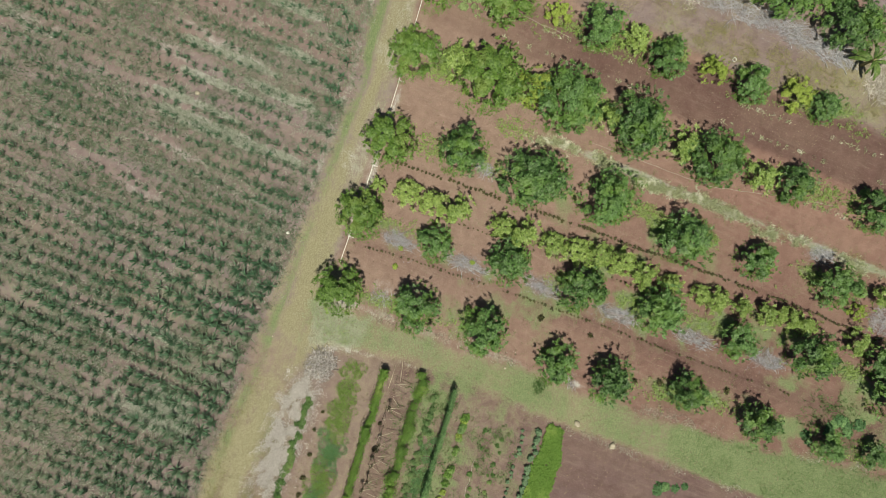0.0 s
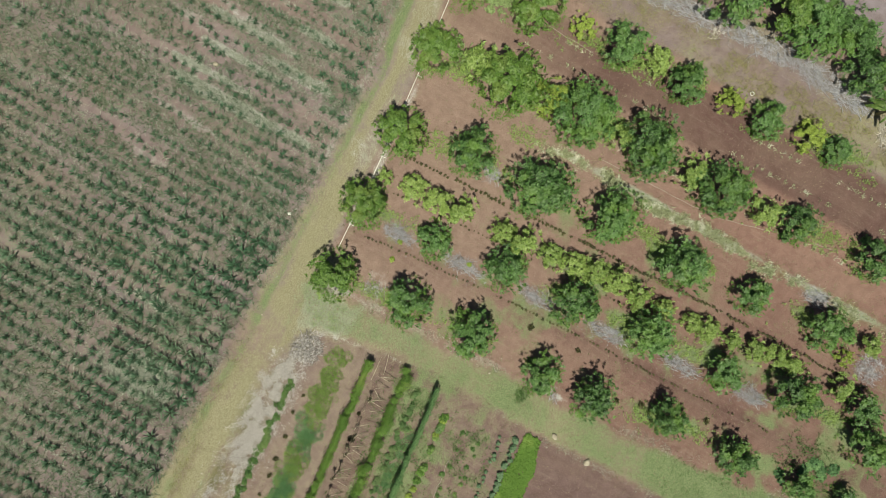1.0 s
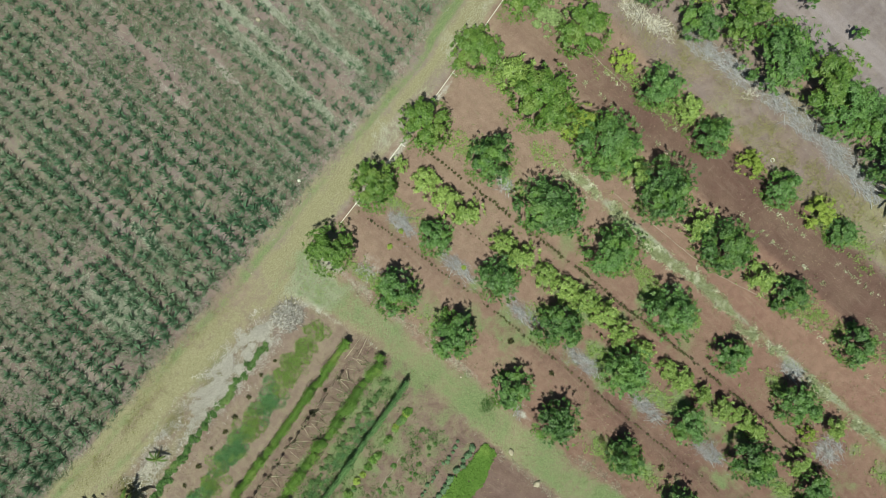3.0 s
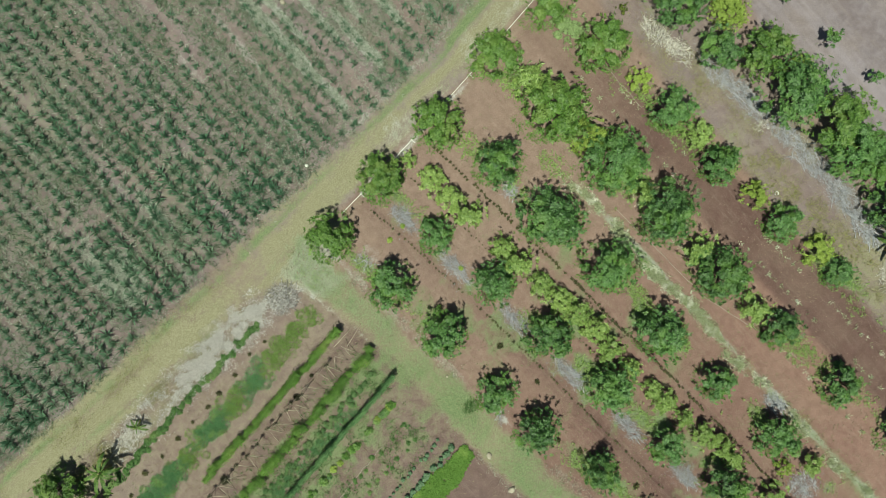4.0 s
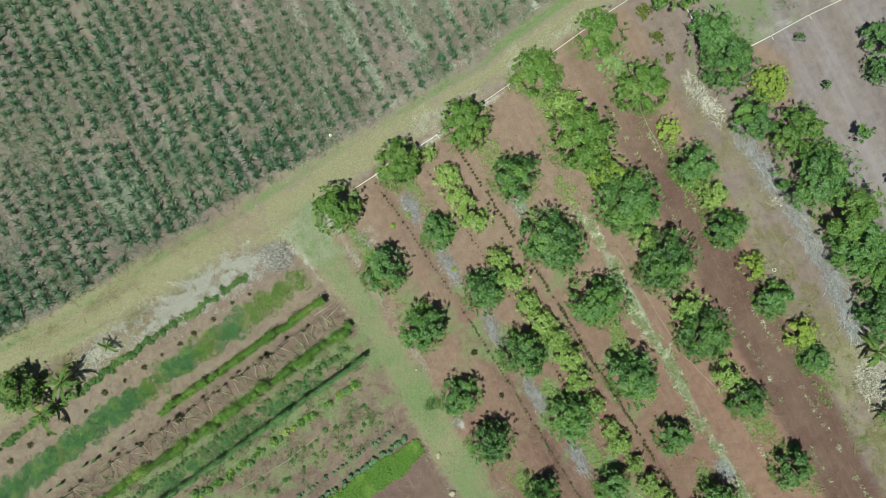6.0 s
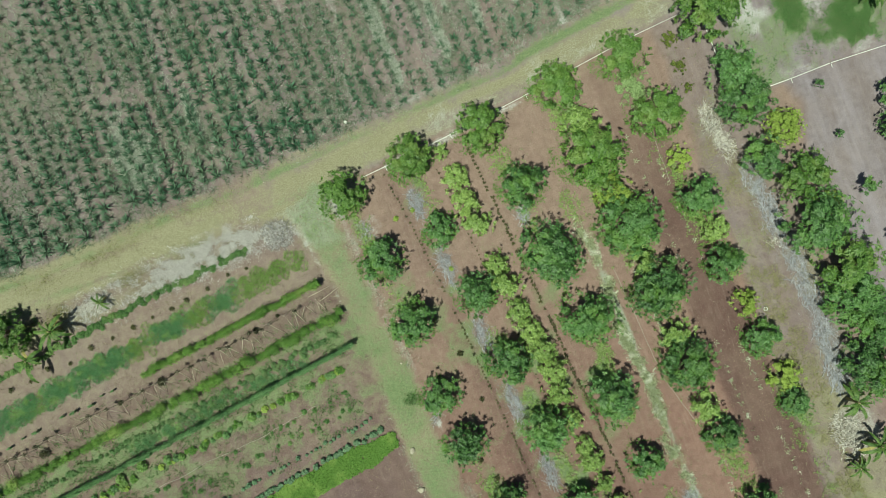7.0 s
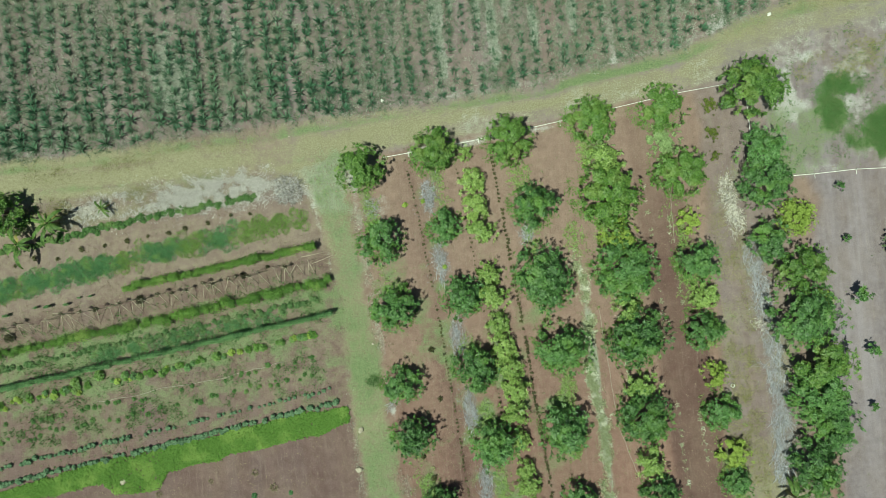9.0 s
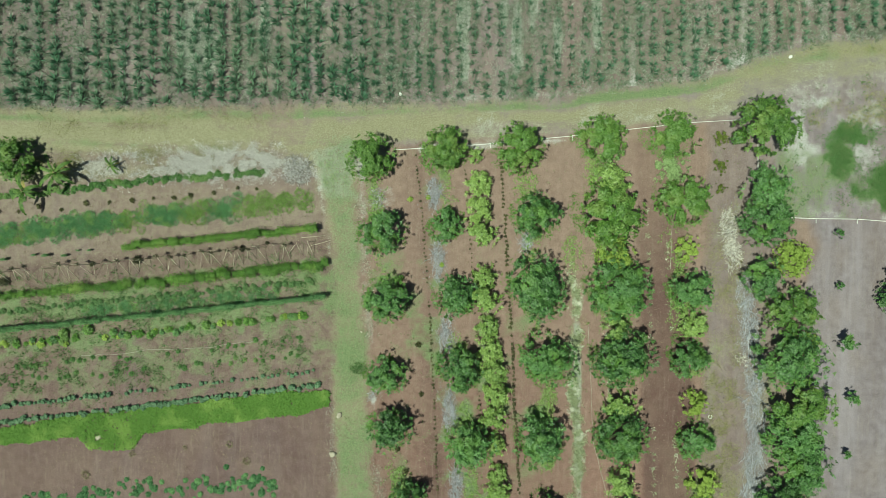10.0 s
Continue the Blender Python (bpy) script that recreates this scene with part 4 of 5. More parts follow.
def margin_straw():
    """Bleached stalks along both margins of the grass path, in broken stretches."""
    def where(x, y):
        east = np.exp(-((x - path_east(y) - 0.5) / 0.45) ** 2) * step(vnoise(x, y, 2.0, 92), 0.42, 0.62)
        west = np.exp(-((x - path_west(y) + 0.1) / 0.35) ** 2) * step(vnoise(x, y, 1.8, 93), 0.45, 0.62) * step(-y, 18, 23)
        return np.maximum(east, west) * (y < -1) * in_view(x, y)

    x, y = scatter(32000, (-7, -52, 7, -1), where)
    tagged(new("margin_straw", mesh_of("margin_straw", *tufts(x, y, 4, (0.10, 0.30), (0.03, 0.05), 0.09), PALE_STRAW)), "bleached dead stalks along the grass path margins", "straw", kind="stuff")


margin_straw()


# ---------------------------------------------------------------- rows of small plants
def clump_mesh(name, shoots, radius, high, leaf, count, mat, width=0.4):
    k = np.arange(shoots)
    spin, reach = k * 2.4 + RNG.uniform(-0.3, 0.3, shoots), radius * 0.72 * np.sqrt((k + 0.4 * (shoots > 1)) / shoots) * RNG.uniform(0.85, 1.1, shoots)
    d = np.stack([reach * np.cos(spin), reach * np.sin(spin)], 1)
    z = high * np.clip(1 - (np.hypot(d[:, 0], d[:, 1]) / radius) ** 2, 0.15, 1) * RNG.uniform(0.6, 1.1, shoots)
    p = np.stack([d[:, 0], d[:, 1], z], 1)
    out = np.stack([d[:, 0] / radius, d[:, 1] / radius, np.full(shoots, 0.9)], 1)
    out /= np.linalg.norm(out, axis=1)[:, None]
    stems = [tube([(0, 0, -0.05), (q[0] * 0.5, q[1] * 0.5, q[2] * 0.6), tuple(q)], [0.012, 0.009, 0.004], 3) for q in p[:7]]
    me = mesh_of(name, *join([rosettes(p, out, leaf, count, width)] + stems), mat)
    if shoots == 1:
        weld(me)
    return me


def feather_mesh(name, n, radius, high, mat):
    w = RNG.uniform(0, 6.28, n)
    r = radius * np.sqrt(RNG.random(n))
    p = np.stack([r * np.cos(w), r * np.sin(w), np.full(n, -0.03)], 1)
    v1 = blades(p, w + RNG.normal(0, 0.7, n), RNG.uniform(0.2, 1.0, n), RNG.uniform(0.5, 1.1, n) * high, RNG.uniform(0.02, 0.036, n), 0.35)
    return mesh_of(name, *v1, mat)


def hedge_mesh(name, long, wide, high, shoots, leaf, mat):
    """A stretch of climbing plants on a string: a leafy wall, fuller at the top."""
    p = np.stack([RNG.uniform(-long / 2, long / 2, shoots), RNG.normal(0, wide * 0.28, shoots), high * RNG.uniform(0.1, 1.05, shoots) ** 0.6], 1)
    out = np.stack([RNG.normal(0, 0.3, shoots), p[:, 1] / wide * 1.5, np.full(shoots, 0.7)], 1)
    out /= np.linalg.norm(out, axis=1)[:, None]
    stems = [tube([(u, 0, -0.05), (u + 0.03, 0.02, high * 0.5), (u, 0, high * 0.95)], [0.012, 0.01, 0.006], 4) for u in np.linspace(-long * 0.4, long * 0.4, 3)]
    return mesh_of(name, *join([rosettes(p, out, leaf, 5, 0.6)] + stems), mat)


def row_y(x, xs_, ys_):
    return float(np.interp(x, xs_, ys_))


def plant_row(name, label, category, part_name, xs_, ys_, x0, x1, gap, meshes, size=(0.8, 1.2), wander=0.08, missing=0.0, along=False, pick=None):
    """One garden row: a thing whose plants are its parts."""
    ob = thing(name, 0, 0, label, category, "garden rows")
    slope = math.atan2(ys_[-1] - ys_[0], xs_[-1] - xs_[0])
    x = x0
    while x < x1:
        if RNG.random() > missing:
            me = meshes[RNG.integers(len(meshes))] if pick is None else pick(x)
            turn = slope + (math.pi if RNG.random() < 0.5 else 0) if along else RNG.uniform(0, 6.28)
            part(part_name, me, ob, m=at(x + RNG.normal(0, wander), row_y(x, xs_, ys_) + RNG.normal(0, wander), -0.02, turn, RNG.uniform(*size)))
        x += gap * RNG.uniform(0.85, 1.15)
    return ob


LEAFY = [clump_mesh("leafy_plant", 13, 0.44, 0.26, 0.19, 5, VEG_DARK, 0.55) for k in range(4)]
LEAFY_GREEN = [clump_mesh("leafy_plant", 12, 0.28, 0.28, 0.17, 6, WEED, 0.55) for k in range(4)]
DARK_SMALL = [clump_mesh("small_plant", 5, 0.16, 0.16, 0.16, 6, RUSSET, 0.35) for k in range(3)]
SEEDLING = [clump_mesh("seedling", 1, 0.05, 0.16, 0.15, 5, RUSSET, 0.62) for k in range(4)]
CABBAGE = [clump_mesh("cabbage", 6, 0.16, 0.34, 0.18, 8, CABBAGE_LEAF, 0.7) for k in range(3)]
BUSH = [clump_mesh("bush_plant", 20, 0.40, 0.45, 0.20, 6, (LEAF_YELLOW, LEAF_MID, LEAF_VIVID, LEAF_DARK)[k], 0.5) for k in range(4)]
YELLOW_WEED = clump_mesh("small_weed", 14, 0.36, 0.35, 0.18, 6, LEAF_YELLOW, 0.5)
FEATHER = [feather_mesh("feathery_plant", 220, 0.6, 0.55, HERB) for k in range(3)]
FEATHER_Y = [feather_mesh("feathery_plant", 190, 0.6, 0.42, HERB_Y) for k in range(3)]
HEDGE_A = [hedge_mesh("bean_plant", 0.8, 0.66, 1.2, 260, 0.08, BEAN_LEAF) for k in range(4)]
HEDGE_B = [hedge_mesh("bean_plant", 0.8, 0.95, 1.0, 260, 0.08, (LEAF_VIVID, LEAF_VIVID, BEAN_LEAF, BEAN_LEAF)[k]) for k in range(4)]
HEDGE_C = [hedge_mesh("bean_plant", 0.8, 0.42, 1.35, 180, 0.08, LEAF_BLUE) for k in range(4)]

plant_row("vegetable_row", "low dark leafy vegetable row by the track", "vegetable row", "leafy_plant", (-41, -33.3, -25.7, -18.0, -9.6), (-5.9, -4.8, -3.7, -2.6, -1.7), -40, -9.5, 0.16, LEAFY, (0.45, 0.95), 0.14, 0.10)
plant_row("vegetable_row", "sparse row of small dark plants on bare soil", "vegetable row", "small_plant", (-41, -32.2, -24.4, -15.9, -8.0), (-7.3, -6.0, -5.1, -4.1, -2.9), -40, -7.8, 2.05, DARK_SMALL, (0.9, 1.6), 0.12)
YELLOWING = ((-32.0, -30.6), (-22.2, -19.6), (-16.6, -14.5), (-11.7, -5.0))     # stretches of the bed, from west to east
FX, FY = (-41, -33.2, -20.5, -12.8, -4.6), (-9.6, -8.3, -6.2, -5.2, -4.0)
for side, lo, hi in ((-0.65, 0.35, 0.9), (-0.2, 0.5, 1.0), (0.2, 0.5, 1.0), (0.6, 0.35, 0.85)):
    plant_row("feathery_bed", "dense bed of feathery blue-green herbs", "herb bed", "feathery_plant", FX, tuple(v + side for v in FY), -40, -4.7 - abs(side), 0.45, FEATHER, (lo, hi), 0.24, 0.08,
              pick=lambda x: (FEATHER_Y if any(lo_ < x + RNG.normal(0, 0.5) < hi_ for lo_, hi_ in YELLOWING) else FEATHER)[RNG.integers(3)])
BEAN = "bright green climbing bean row on strings"
plant_row("bean_row", BEAN, "bean row", "bean_plant", (-41, -33.1, -20.9, -12.8, -4.2), (-11.6, -10.5, -8.8, -7.8, -6.7), -21.5, -4.4, 0.56, HEDGE_A, (0.7, 1.1), 0.06, 0.0, True)
plant_row("bean_row", "thin gappy bean row at its weedy end", "bean row", "bean_plant", (-41, -33.1, -20.9, -12.8, -4.2), (-11.6, -10.5, -8.8, -7.8, -6.7), -40, -21.8, 1.3, HEDGE_C, (0.3, 0.6), 0.15, 0.35, True)
plant_row("bean_row", "thick green climbing bean row", "bean row", "bean_plant", (-41, -33.1, -17.8, -3.2), (-14.8, -13.8, -11.9, -9.9), -40, -3.5, 0.54, HEDGE_B, (0.55, 0.95), 0.09, 0.0, True)
plant_row("vegetable_row", "row of low leafy vegetables between bean rows", "vegetable row", "leafy_plant", (-41, -33.0, -18.8, -4.5), (-16.2, -15.1, -13.4, -11.5), -40, -4.6, 0.32, LEAFY_GREEN, (0.6, 1.1), 0.12, 0.08)
plant_row("herb_patch", "soft blue-green herbs between bean rows", "herb bed", "feathery_plant", (-26, -18, -8), (-15.0, -14.0, -12.7), -25, -7, 0.42, FEATHER, (0.4, 0.85), 0.2, 0.15)
plant_row("bean_row", "tall blue-green bean row with a dark shaded side", "bean row", "bean_plant", (-41, -33.0, -17.7, -3.1), (-17.9, -16.8, -14.8, -12.8), -40, -3.4, 0.62, HEDGE_C, (0.8, 1.1), 0.03, 0.0, True)
plant_row("vegetable_row", "yellow-green bushy vegetable row", "vegetable row", "bush_plant", (-41, -32.9, -17.7, -5.0), (-19.2, -18.2, -16.4, -14.6), -40, -5.0, 0.38, BUSH, (0.5, 1.1), 0.14, 0.12)
for off, gone in ((-2.0, 0.45), (-3.4, 0.35)):
    plant_row("vegetable_row", "gappy row of small leafy plants among weeds", "vegetable row", "leafy_plant", (-41, -32.9, -17.7, -5.0), tuple(v + off for v in (-19.2, -18.2, -16.4, -14.6)), -38, -5.5, 0.5, LEAFY, (0.4, 0.75), 0.16, gone)
CABBAGES = "row of blue-green cabbages on bare soil"
plant_row("cabbage_row", CABBAGES, "cabbage row", "cabbage", (-41, -32.8, -20.1, -4.2), (-24.9, -23.7, -21.9, -19.7), -40, -4.3, 0.46, CABBAGE, (0.6, 1.2), 0.07, 0.18)
plant_row("cabbage_row", CABBAGES, "cabbage row", "cabbage", (-41, -32.5, -20.1, -3.7), (-26.4, -25.1, -23.3, -20.9), -40, -3.8, 0.40, CABBAGE, (0.9, 1.4), 0.06, 0.06)


def salad_bed():
    """The bright, closed carpet of leaves at the foot of the garden."""
    xs_ = (-41, -32.8, -25.4, -24.2, -20.6, -19.4, -15.5, -6.2, -3.2)
    top, foot = (-27.2, -25.8, -24.3, -24.1, -23.6, -23.4, -22.9, -21.7, -21.7), (-28.8, -27.1, -26.1, -27.3, -27.1, -25.6, -24.9, -23.8, -22.9)
    x = RNG.uniform(-41, -3.0, 9500)
    y = np.interp(x, xs_, foot) + (np.interp(x, xs_, top) - np.interp(x, xs_, foot)) * RNG.random(9500) + (vnoise(x, 0 * x, 2.0, 71) - 0.5) * 0.8
    bulge = blob(x, y, -23.6, -26.2, 0.5, 0.4) < 0.5
    x, y = x[bulge], y[bulge]
    tagged(new("salad_bed", mesh_of("salad_bed", *clumps(x, y, 3, 0.115, 5, 0.24, 0.08, 0.55), SALAD)), "closed carpet of vivid green salad leaves", "salad bed", kind="stuff")


SALAD = leaf_material("salad_leaf", (0.080, 0.175, 0.028), (0.225, 0.370, 0.080), dry=(0.260, 0.380, 0.095), patch=0.5)
salad_bed()
VINE = [clump_mesh("vine", 16, 0.55, 0.16, 0.20, 5, LEAF_BLUE if k == 1 else VEG_LEAF, 0.7) for k in range(3)]
plant_row("squash_vines", "creeping blue-green squash vines on bare soil", "vines", "vine", (-34, -26, -20, -16, -10, -7), (-33.0, -31.6, -30.6, -30.8, -30.2, -30.4), -31, -7.2, 0.17, VINE, (0.35, 0.8), 0.42, 0.12)
plant_row("squash_vines", "creeping blue-green squash vines on bare soil", "vines", "vine", (-12, -9.5, -7.2), (-29.6, -29.2, -30.0), -11.5, -7.4, 0.22, VINE, (0.35, 0.75), 0.4, 0.1)
plant_row("squash_vines", "creeping green squash vines at the orchard end", "vines", "vine", (5.8, 6.8, 8.2), (-41.6, -44.0, -45.5), 5.8, 8.2, 0.22, VINE, (0.7, 1.3), 0.9, 0.0)
plant_row("squash_vines", "creeping green squash vines beside the path", "vines", "vine", (-4.6, -3.4), (-31.8, -34.6), -4.6, -3.4, 0.25, VINE, (0.6, 1.1), 0.35, 0.0)
TUFT = [feather_mesh("tuft", 70, 0.22, 0.35, STRAW) for k in range(3)]
for k, (x, y, size) in enumerate(((-22.0, -25.8, 0.6), (-11.8, -26.5, 1.0), (-10.2, -28.0, 1.2), (-20.5, -27.6, 0.9), (-24.6, -29.6, 1.2), (-15.8, -26.9, 0.7))):
    ob = tagged(new("dry_tuft", TUFT[k % 3]), "small dried grass tuft on bare garden soil", "grass tuft", "dry tufts")
    ob.matrix_basis = at(x, y, 0, k, size)

# seedling lines in the orchard
for k, (label, gap, miss, size) in enumerate((
        ("line of small dark seedlings along an orchard strip", 0.36, 0.12, (1.0, 1.6)),
        ("line of small dark seedlings beside the tree row", 0.34, 0.20, (0.6, 1.15)),
        ("short gappy line of small seedlings", 0.4, 0.3, (0.6, 1.1)))):
    xs_, ys_ = SEED_LINES[k]
    ob = thing("seedling_row", 0, 0, label, "seedling row", "orchard seedling rows")
    y = ys_[0]
    while y > ys_[-1]:
        if RNG.random() > miss:
            x = float(np.interp(-y, [-v for v in ys_], xs_))
            part("seedling", SEEDLING[RNG.integers(4)], ob, m=at(x + RNG.normal(0, 0.05), y, -0.02, RNG.uniform(0, 6.28), RNG.uniform(*size)))
        y -= gap * RNG.uniform(0.85, 1.2)
for k, (x, y, size) in enumerate(((3.85, -3.8, 1.3), (3.3, -11.0, 1.2), (5.0, -17.0, 1.3), (5.4, -21.5, 1.1), (3.4, -26.5, 1.2), (4.2, -28.5, 1.4), (6.9, -9.7, 1.2), (5.9, -34.0, 1.3), (5.5, -3.6, 1.2))):
    ob = tagged(new("small_weed", YELLOW_WEED if k in (0, 6, 8) else DARK_SMALL[k % 2]), "small lone weed on the red orchard soil", "weed", "lone weeds")
    ob.matrix_basis = at(x, y, -0.02, k * 1.3, size * (0.6 if k in (0, 6, 8) else 1.3))


# ---------------------------------------------------------------- bean poles
def pole_mesh(long):
    bend = RNG.uniform(-0.04, 0.04, 2)
    return mesh_of("pole", *tube([(0, 0, 0), (bend[0], bend[1], long * 0.5), (0, 0, long)], [0.025, 0.022, 0.016], 6), POLE_WOOD)


POLES = [pole_mesh(v) for v in (1.5, 1.8, 2.1)]


TANGLE = [clump_mesh("vine_tangle", 7, 0.2, 0.22, 0.15, 6, DEAD_VINE, 0.3) for k in range(3)]


def trellis():
    """Poles leaning together in fours, each head wrapped in a dark dead vine."""
    ob = thing("bean_trellis", 0, 0, "rough wooden bean poles leaning together in fours, with dead vines", "trellis")
    x = -39.0
    while x < -4.8:
        mid = float(np.interp(x, (-41, -33.1, -17.8, -4.0), (-13.2, -12.0, -10.1, -8.3)))
        head = Vector((x + RNG.normal(0, 0.12), mid + 0.42 + RNG.normal(0, 0.14), 1.25 + RNG.uniform(-0.15, 0.2)))
        for sx, sy in ((-0.6, -0.95), (0.55, -0.9), (-0.3, 0.55), (0.6, 0.5)):
            if RNG.random() < 0.8:
                foot = Vector((x + sx * RNG.uniform(0.4, 1.5), mid + sy * RNG.uniform(0.5, 1.25), -0.06))
                last = part("pole", POLES[RNG.integers(3)], ob, m=Matrix.Translation(foot) @ (head - foot).normalized().to_track_quat("Z", "X").to_matrix().to_4x4())
        if RNG.random() < 0.6:
            part("vine_tangle", TANGLE[RNG.integers(3)], last, "dead dark vine", last.matrix_basis.inverted() @ Matrix.Translation(head - Vector((0, 0, 0.12))) @ Matrix.Diagonal((1.3, 0.8, 1, 1)))
        x += RNG.uniform(0.85, 1.5)
    for x, y, turn in ((-5.9, -7.6, 0.12), (-5.0, -8.3, 0.3)):
        part("pole", POLES[2], ob, "pale pole lying on the soil", Matrix.Translation((x, y, 0.06)) @ Euler((0, radians(90), turn)).to_matrix().to_4x4())


trellis()
SCRAP = [clump_mesh("vine_heap", 22, 0.4, 0.5, 0.2, 6, DEAD_VINE, 0.35) for k in range(2)]
for k, (x, y, size) in enumerate(((-24.7, -10.6, 0.6), (-20.6, -10.1, 1.1), (-11.2, -8.8, 0.8), (-32.5, -12.4, 1.2), (-9.0, -8.2, 0.5), (-24.8, -16.5, 1.3), (-27.0, -16.9, 1.2))):
    ob = tagged(new("climbing_plant", SCRAP[k % 2] if k < 5 else BUSH[1]), "dark leafy climber tangled on bean poles" if k < 5 else "dark green leafy plant in the vegetable row", "plant", "climbers on poles")
    ob.matrix_basis = at(x, y, -0.02, k * 2.1, size)


# ---------------------------------------------------------------- banana plants
def banana_leaf(long, wide, mat, lift, droop):
    """One arching leaf: a midrib with two rows of torn ribbons that hang from it."""
    n, v, q = 22, [], []
    at_, a = Vector((0, 0, 0)), lift
    spine = []
    for k in range(n + 1):
        spine.append((at_.copy(), a))
        at_ = at_ + Vector((math.cos(a), 0, math.sin(a))) * long / n
        a -= droop / n
    for k in range(n):
        f = (k + 0.5) / n
        w = wide * (math.sin(math.pi * min(1, 0.10 + f * 0.88)) ** 0.6) * (0.15 if k < 2 else 1)
        (p, _), (r, _) = spine[k], spine[k + 1]
        for side in (-1, 1):
            out, torn = w / 2 * RNG.uniform(0.85, 1.1), 1.0 if RNG.random() < 0.7 else RNG.uniform(0.4, 0.8)
            sag, back = RNG.uniform(0.15, 0.35) * w, 0.9 * long / n
            far = p.lerp(r, torn)
            i = len(v)
            v += [tuple(p), tuple(r), (far.x + back, side * out, far.z - sag * 0.6), (p.x + back, side * out, p.z - sag * 0.6)]
            q.append((i, i + 1, i + 2, i + 3))
    rib = tube([tuple(c) for c, _ in spine[::5]], [0.025, 0.02, 0.016, 0.012, 0.006], 5)
    return mesh_of("leaf", *join([(v, q, []), rib]), mat)


B_LEAF = [banana_leaf(2.2, 0.34, BANANA_LEAF, 1.0, 2.3), banana_leaf(1.8, 0.34, BANANA_LEAF, 0.7, 1.9), banana_leaf(2.0, 0.30, BANANA_LEAF, 1.3, 2.8), banana_leaf(1.6, 0.32, BANANA_LEAF, 0.4, 1.6)]
B_DRY = [banana_leaf(1.4, 0.3, WITHERED, 0.1, 1.3), banana_leaf(1.2, 0.26, WITHERED, 0.3, 1.9)]
B_STEM = mesh_of("stem", *tube([(0, 0, -0.1), (0.02, 0, 0.7), (0, 0.02, 1.5), (0, 0, 1.75)], [0.15, 0.12, 0.09, 0.05], 10), STEM)


def banana(x, y, size, leaves_, turn, label, dry=0):
    ob = thing("banana_plant", x, y, label, "banana plant", "banana plants")
    ob.matrix_basis = at(x, y, 0, turn, size)
    part("stem", B_STEM, ob)
    for k in range(leaves_ + 4):
        part("leaf", B_LEAF[k % 4], ob, m=at(0, 0, 1.6 - 0.03 * k, k * 2.4 + RNG.normal(0, 0.35), RNG.uniform(0.6, 1.15)))
    for k in range(dry):
        part("leaf", B_DRY[k % 2], ob, "withered yellow leaf", at(0, 0, 1.1, k * 2.0 + 0.7, 1))


banana(-27.4, -2.6, 1.2, 9, 0.4, "banana plant with arching green leaves by the track", 2)
banana(-30.2, -4.3, 1.15, 8, 1.4, "banana plant with arching green leaves behind a shrub", 1)
banana(-23.0, -1.7, 0.55, 5, 2.2, "small half-withered banana plant on pale rubble", 4)
banana(35.8, -32.8, 1.15, 9, 0.9, "banana plant with arching green leaves beside dry canes", 1)
banana(36.3, -37.0, 1.2, 9, 2.6, "banana plant with broad arching green leaves", 2)
banana(34.2, -38.4, 0.85, 7, 0.1, "younger banana plant with upright green leaves", 1)
banana(49.6, 0.4, 1.0, 8, 1.9, "banana plant standing in lush grass", 1)


# ---------------------------------------------------------------- brush piles, canes and stones
def branch_mesh(long, mat, thick):
    """A dead branch with a few side twigs, lying along x."""
    pts = [(long * f, RNG.normal(0, 0.05), 0.05 + 0.05 * math.sin(3 * f)) for f in (-0.5, -0.2, 0.1, 0.35, 0.5)]
    pieces = [tube(pts, [thick, thick * 0.85, thick * 0.7, thick * 0.5, thick * 0.25], 5)]
    for k in range(4):
        f = RNG.uniform(-0.3, 0.35)
        s = 1 if k % 2 else -1
        pieces.append(tube([(long * f, 0, 0.06), (long * (f + 0.12), s * long * 0.10, 0.10), (long * (f + 0.22), s * long * 0.2, 0.09)], [thick * 0.5, thick * 0.4, thick * 0.15], 4))
    return mesh_of("branch", *join(pieces), mat)


def cane_mesh(long, thick):
    """A dry stalk, bent and kinked, lying along x, with a torn leaf or two."""
    way, at_, pts = RNG.uniform(-0.4, 0.4), Vector((-long / 2, 0, 0.04)), []
    for k in range(6):
        pts.append(tuple(at_))
        way += RNG.normal(0, 0.28)
        at_ = at_ + Vector((math.cos(way), math.sin(way), RNG.uniform(-0.06, 0.08))) * long / 5
    pieces = [tube(pts, [thick * f for f in (1.0, 0.95, 0.85, 0.75, 0.6, 0.35)], 5)]
    i = np.array([1, 3])
    p = np.array(pts)[i]
    pieces.append(blades(p, RNG.uniform(0, 6.28, 2), RNG.uniform(1.2, 1.5, 2), RNG.uniform(0.25, 0.5, 2), RNG.uniform(0.03, 0.06, 2), 0.05))
    return mesh_of("cane", *join(pieces), PALE_WOOD)


GREY_BRANCH = [branch_mesh(v, DEAD_WOOD, t) for v, t in ((0.8, 0.011), (1.1, 0.013), (1.4, 0.016), (1.0, 0.012), (0.6, 0.010), (1.7, 0.020))]
CANE = [cane_mesh(v, t) for v, t in ((0.9, 0.022), (1.3, 0.026), (1.7, 0.028), (0.7, 0.020), (1.1, 0.024), (1.5, 0.022))]


